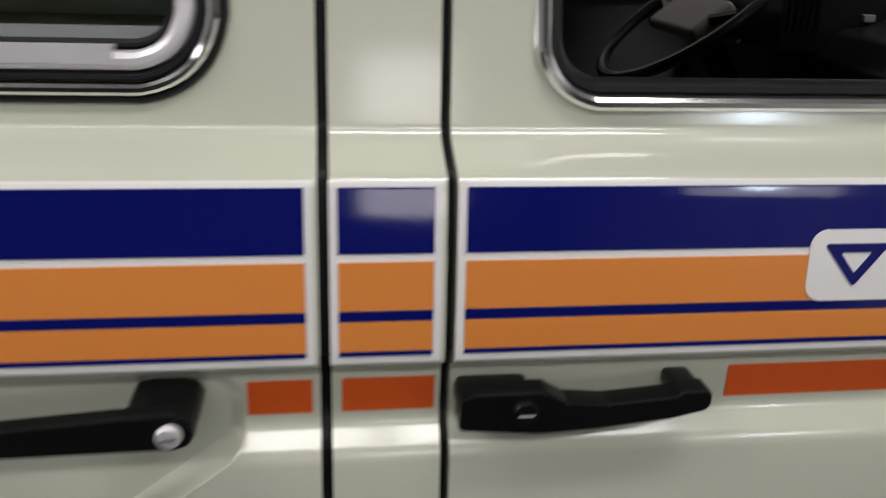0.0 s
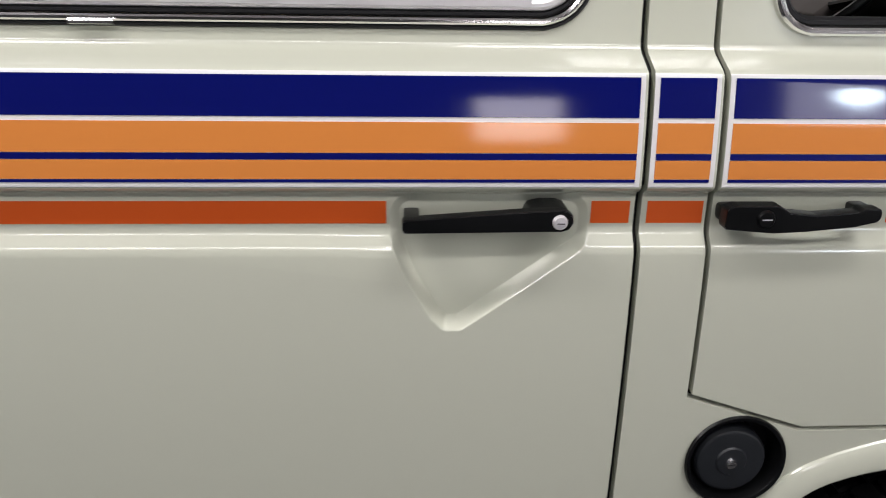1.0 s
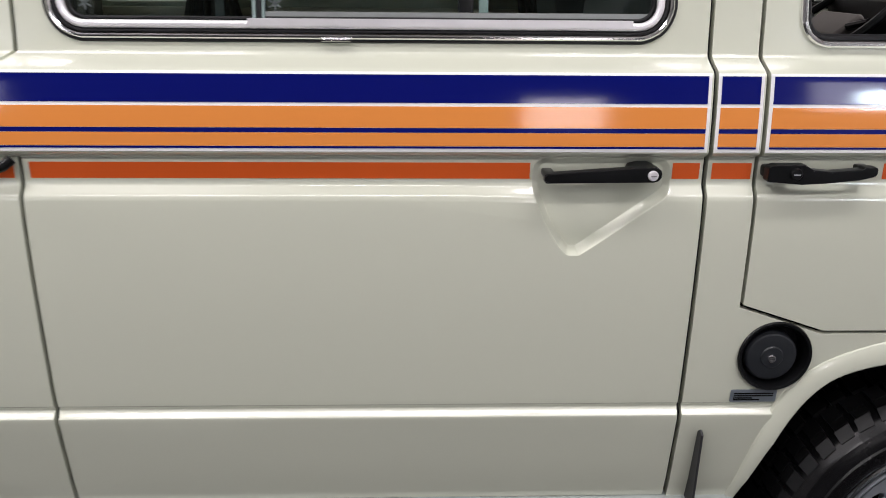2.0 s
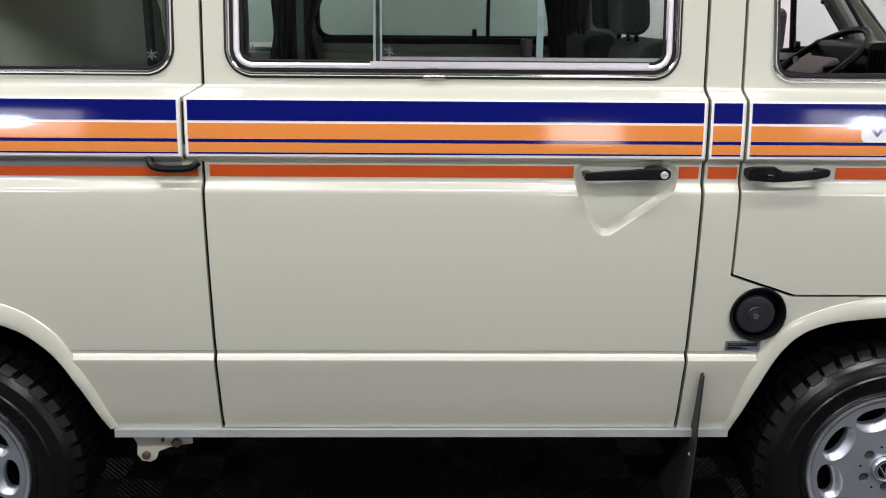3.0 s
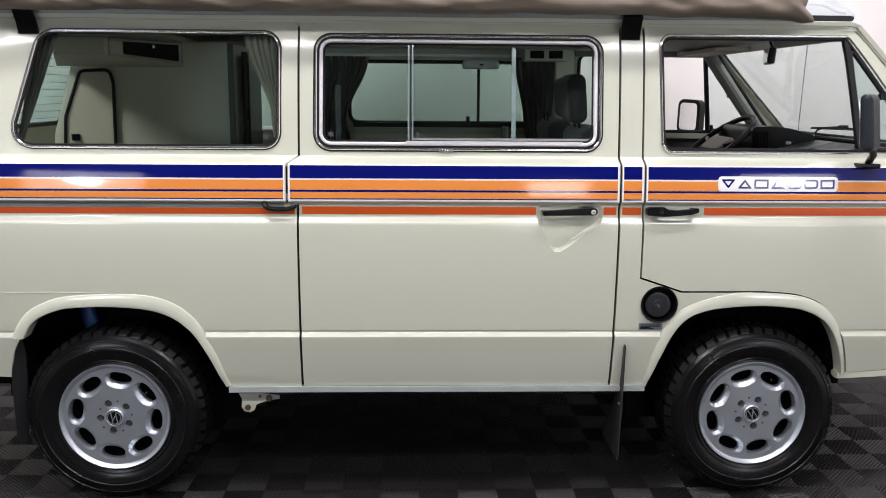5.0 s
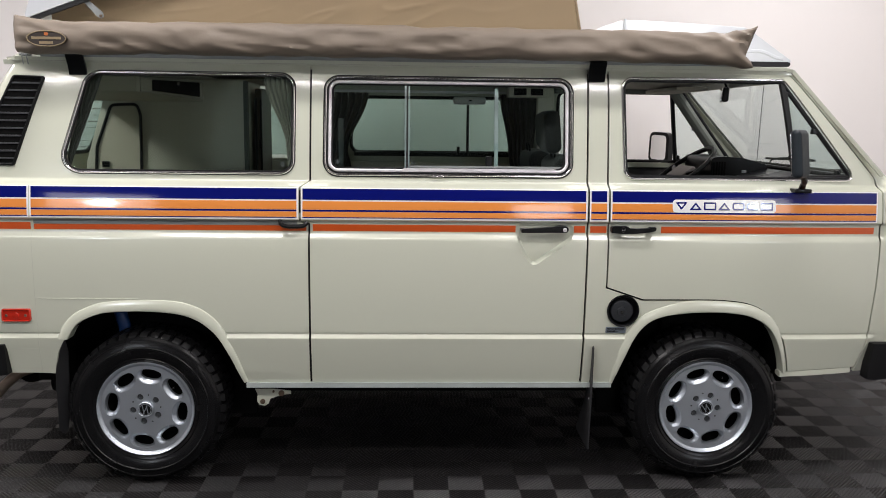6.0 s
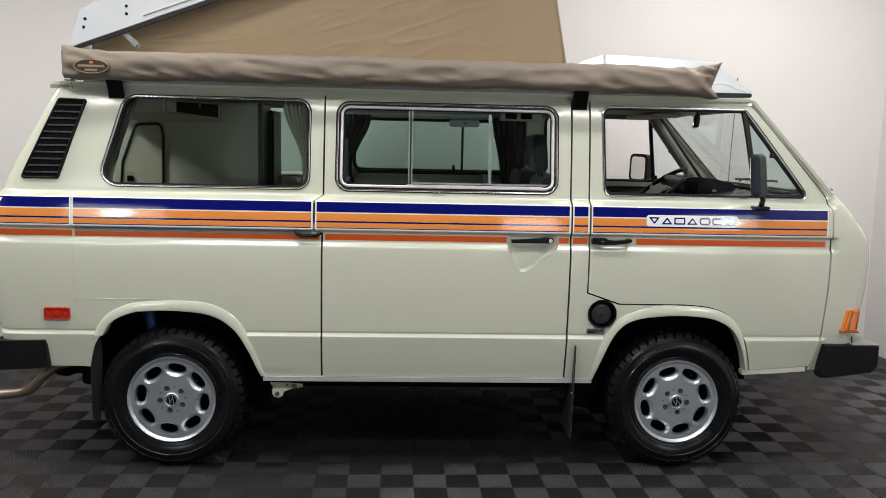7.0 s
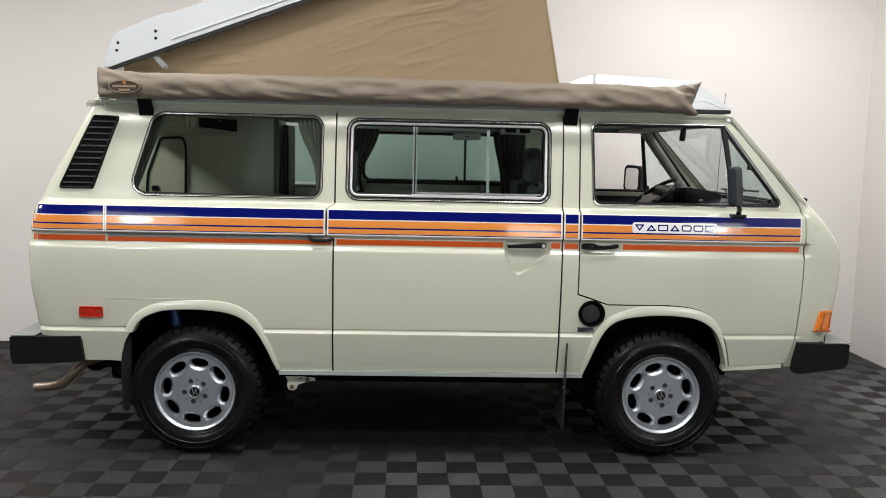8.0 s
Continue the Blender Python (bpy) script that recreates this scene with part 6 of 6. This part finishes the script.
def fixtures():
    housing = mat("white_lamp_housing", (0.7, 0.7, 0.7), 0.4)
    for px, py, sx, sy, w in PANELS:
        fx = empty("ceiling_light", pose(px, py, CEIL), "flat white LED ceiling light panel", "ceiling light", "ceiling light panels")
        part("frame", add_box(bmesh.new(), -sx / 2 - 0.03, -sy / 2 - 0.03, -0.05, sx / 2 + 0.03, sy / 2 + 0.03, 0.0, 0.006), housing, fx)
    # softboxes on stands in front of the van, whose glow the stripes mirror
    warm, core = glow("softbox_glow", (1, 0.97, 0.95), SOFT), glow("softbox_bulb_glow", (0.75, 0.9, 1), BULB)
    dim = glow("reflector_panel_glow", (1, 0.95, 0.92), DIM)
    for x, y, z, w, h, bulb in ((-1.30, -3.26, 1.58, 0.80, 0.52, True), (4.06, -3.37, 1.64, 0.72, 0.52, True), (2.30, -3.74, 1.41, 0.48, 0.56, False)):
        sb = empty("softbox_light", look((x, y, 0), (x * 0.3 + 0.8, 0, 0)) @ pose(0, 0, 0, -90, 0, 0), "black softbox light on a tripod stand", "studio light", "softbox lights")
        part("softbox_shell", moved(box(-w / 2 - 0.03, -0.05, z - h / 2 - 0.03, w / 2 + 0.03, 0.0, z + h / 2 + 0.03, 0.01), pose(0, -0.02, 0)), PLASTIC, sb)
        part("diffuser", box(-w / 2, -0.018, z - h / 2, w / 2, 0.0, z + h / 2, 0.01), warm if bulb else dim, sb, "glowing white diffuser")
        if bulb:
            part("bulb_spot", moved(lathe([(0.0, 0.006), (0.10, 0.004), (0.12, 0.0), (0.12, -0.01)], 24), pose(0, 0, z)), core, sb, "bright bulb spot")
        part("pole", tube([(0, -0.09, 0.3), (0, -0.09, z)], ring(0.014, 10)), PLASTIC, sb)
        for k in range(3):
            a = 2 * math.pi * k / 3
            part("leg", tube([(0, -0.09, 0.42), (0.4 * math.cos(a), -0.09 + 0.4 * math.sin(a), 0.008)], ring(0.009, 8)), PLASTIC, sb)


SOFT, BULB, DIM = 5.0, 48.0, 8.5
fixtures()


# ---- floor tiles: ribbed squares, ribs turned from square to square ----
SQ = 0.1545
X_OFF, Y_OFF = 3.020, 0.402


def clip(poly, n, d):
    out = []
    for i in range(len(poly)):
        a, b = poly[i - 1], poly[i]
        da, db = a[0] * n[0] + a[1] * n[1] - d, b[0] * n[0] + b[1] * n[1] - d
        if (da < 0) != (db < 0):
            t = da / (da - db)
            out.append((a[0] + (b[0] - a[0]) * t, a[1] + (b[1] - a[1]) * t))
        if db >= 0:
            out.append(b)
    return out


def rib_square(direction, count=16):
    """Diagonal ridges with a flat crest and sloping flanks, inside one square."""
    verts, faces = [], []
    h = SQ / 2 - 0.0005
    n = (math.sqrt(0.5), math.sqrt(0.5) * direction)
    reach = h * math.sqrt(2)
    pitch = 2 * reach / count
    for k in range(count):
        c = -reach + (k + 0.5) * pitch
        for lo, hi in zip(RIB_E, RIB_E[1:]):
            poly = clip([(-h, -h), (h, -h), (h, h), (-h, h)], n, c + lo * pitch)
            if poly:
                poly = clip(poly, (-n[0], -n[1]), -(c + hi * pitch))
            if len(poly) < 3:
                continue
            b = len(verts)
            for x, y in poly:
                e = abs((x * n[0] + y * n[1] - c) / pitch)
                verts.append((x, y, float(np.interp(e, RIB_E[4:], RIB_Z))))
            faces.append(tuple(range(b, b + len(poly))))
    b = len(verts)
    verts += [(-h, -h, 0), (h, -h, 0), (h, h, 0), (-h, h, 0), (-h, -h, -0.0118), (h, -h, -0.0118), (h, h, -0.0118), (-h, h, -0.0118)]
    return verts[:b], faces


RIB_E = [-0.5, -0.42, -0.31, -0.17, 0.0, 0.17, 0.31, 0.42, 0.5]
RIB_Z = [0.0, -0.0005, -0.0024, -0.0058, -0.0085]


def floor_tiles():
    floor = bpy.data.objects["floor"]
    sq = [rib_square(1), rib_square(-1)]
    meshes = []
    for v, f in sq:
        me = bpy.data.meshes.new("floor_tile")
        me.from_pydata(v, [], f)
        me.materials.append(FLOORM)
        me.materials.append(SLOT)
        for p in me.polygons:
            p.material_index = 0
        meshes.append(me)
    V, F = [], []
    i0, i1 = int((LX - X_OFF) / SQ), int((RX - X_OFF) / SQ)
    j0, j1 = int((-2.6 - Y_OFF) / SQ), int((BY - Y_OFF) / SQ)
    for j in range(j0, j1 + 1):
        for i in range(i0, i1 + 1):
            x, y = X_OFF + (i + 0.5) * SQ, Y_OFF + (j + 0.5) * SQ
            if x > RX - 0.02 or y > BY - 0.02 or x < -3.4:
                continue
            k = (i + j) % 2
            if -0.75 < y < 0.20 and -2.0 < x < 4.5:
                ob = new("floor_tile", meshes[k])
                ob.parent = floor
                ob.location = (x, y, 0)
            else:
                b = len(V)
                V += [(x + p[0], y + p[1], p[2]) for p in sq[k][0]]
                F += [tuple(b + q for q in f) for f in sq[k][1]]
    me = bpy.data.meshes.new("floor_tiles_rest")
    me.from_pydata(V, [], F)
    me.materials.append(FLOORM)
    me.materials.append(SLOT)
    for p in me.polygons:
        p.material_index = 0
    ob = new("floor_tiles_rest", me)
    ob.parent = floor
    ob["kind"] = "stuff"
    # far from the van the tiles run on as plain sheets
    for name, x0, y0, x1, y1 in (("floor_tiles_front", LX, FY, RX, Y_OFF + j0 * SQ), ("floor_tiles_side", LX, Y_OFF + j0 * SQ, -3.42, BY)):
        ob = link(name, box(x0, y0, -0.011, x1, y1, 0.0, 0), FLOORM, floor, smooth=0)
        ob["kind"] = "stuff"


floor_tiles()


# large faces keep their flat shading beside rounded edges
for ob in list(bpy.data.objects):
    if ob.type == "MESH" and not ob.name.startswith("floor"):
        md = ob.modifiers.new("face_weighted", "WEIGHTED_NORMAL")
        md.keep_sharp, md.weight = True, 80
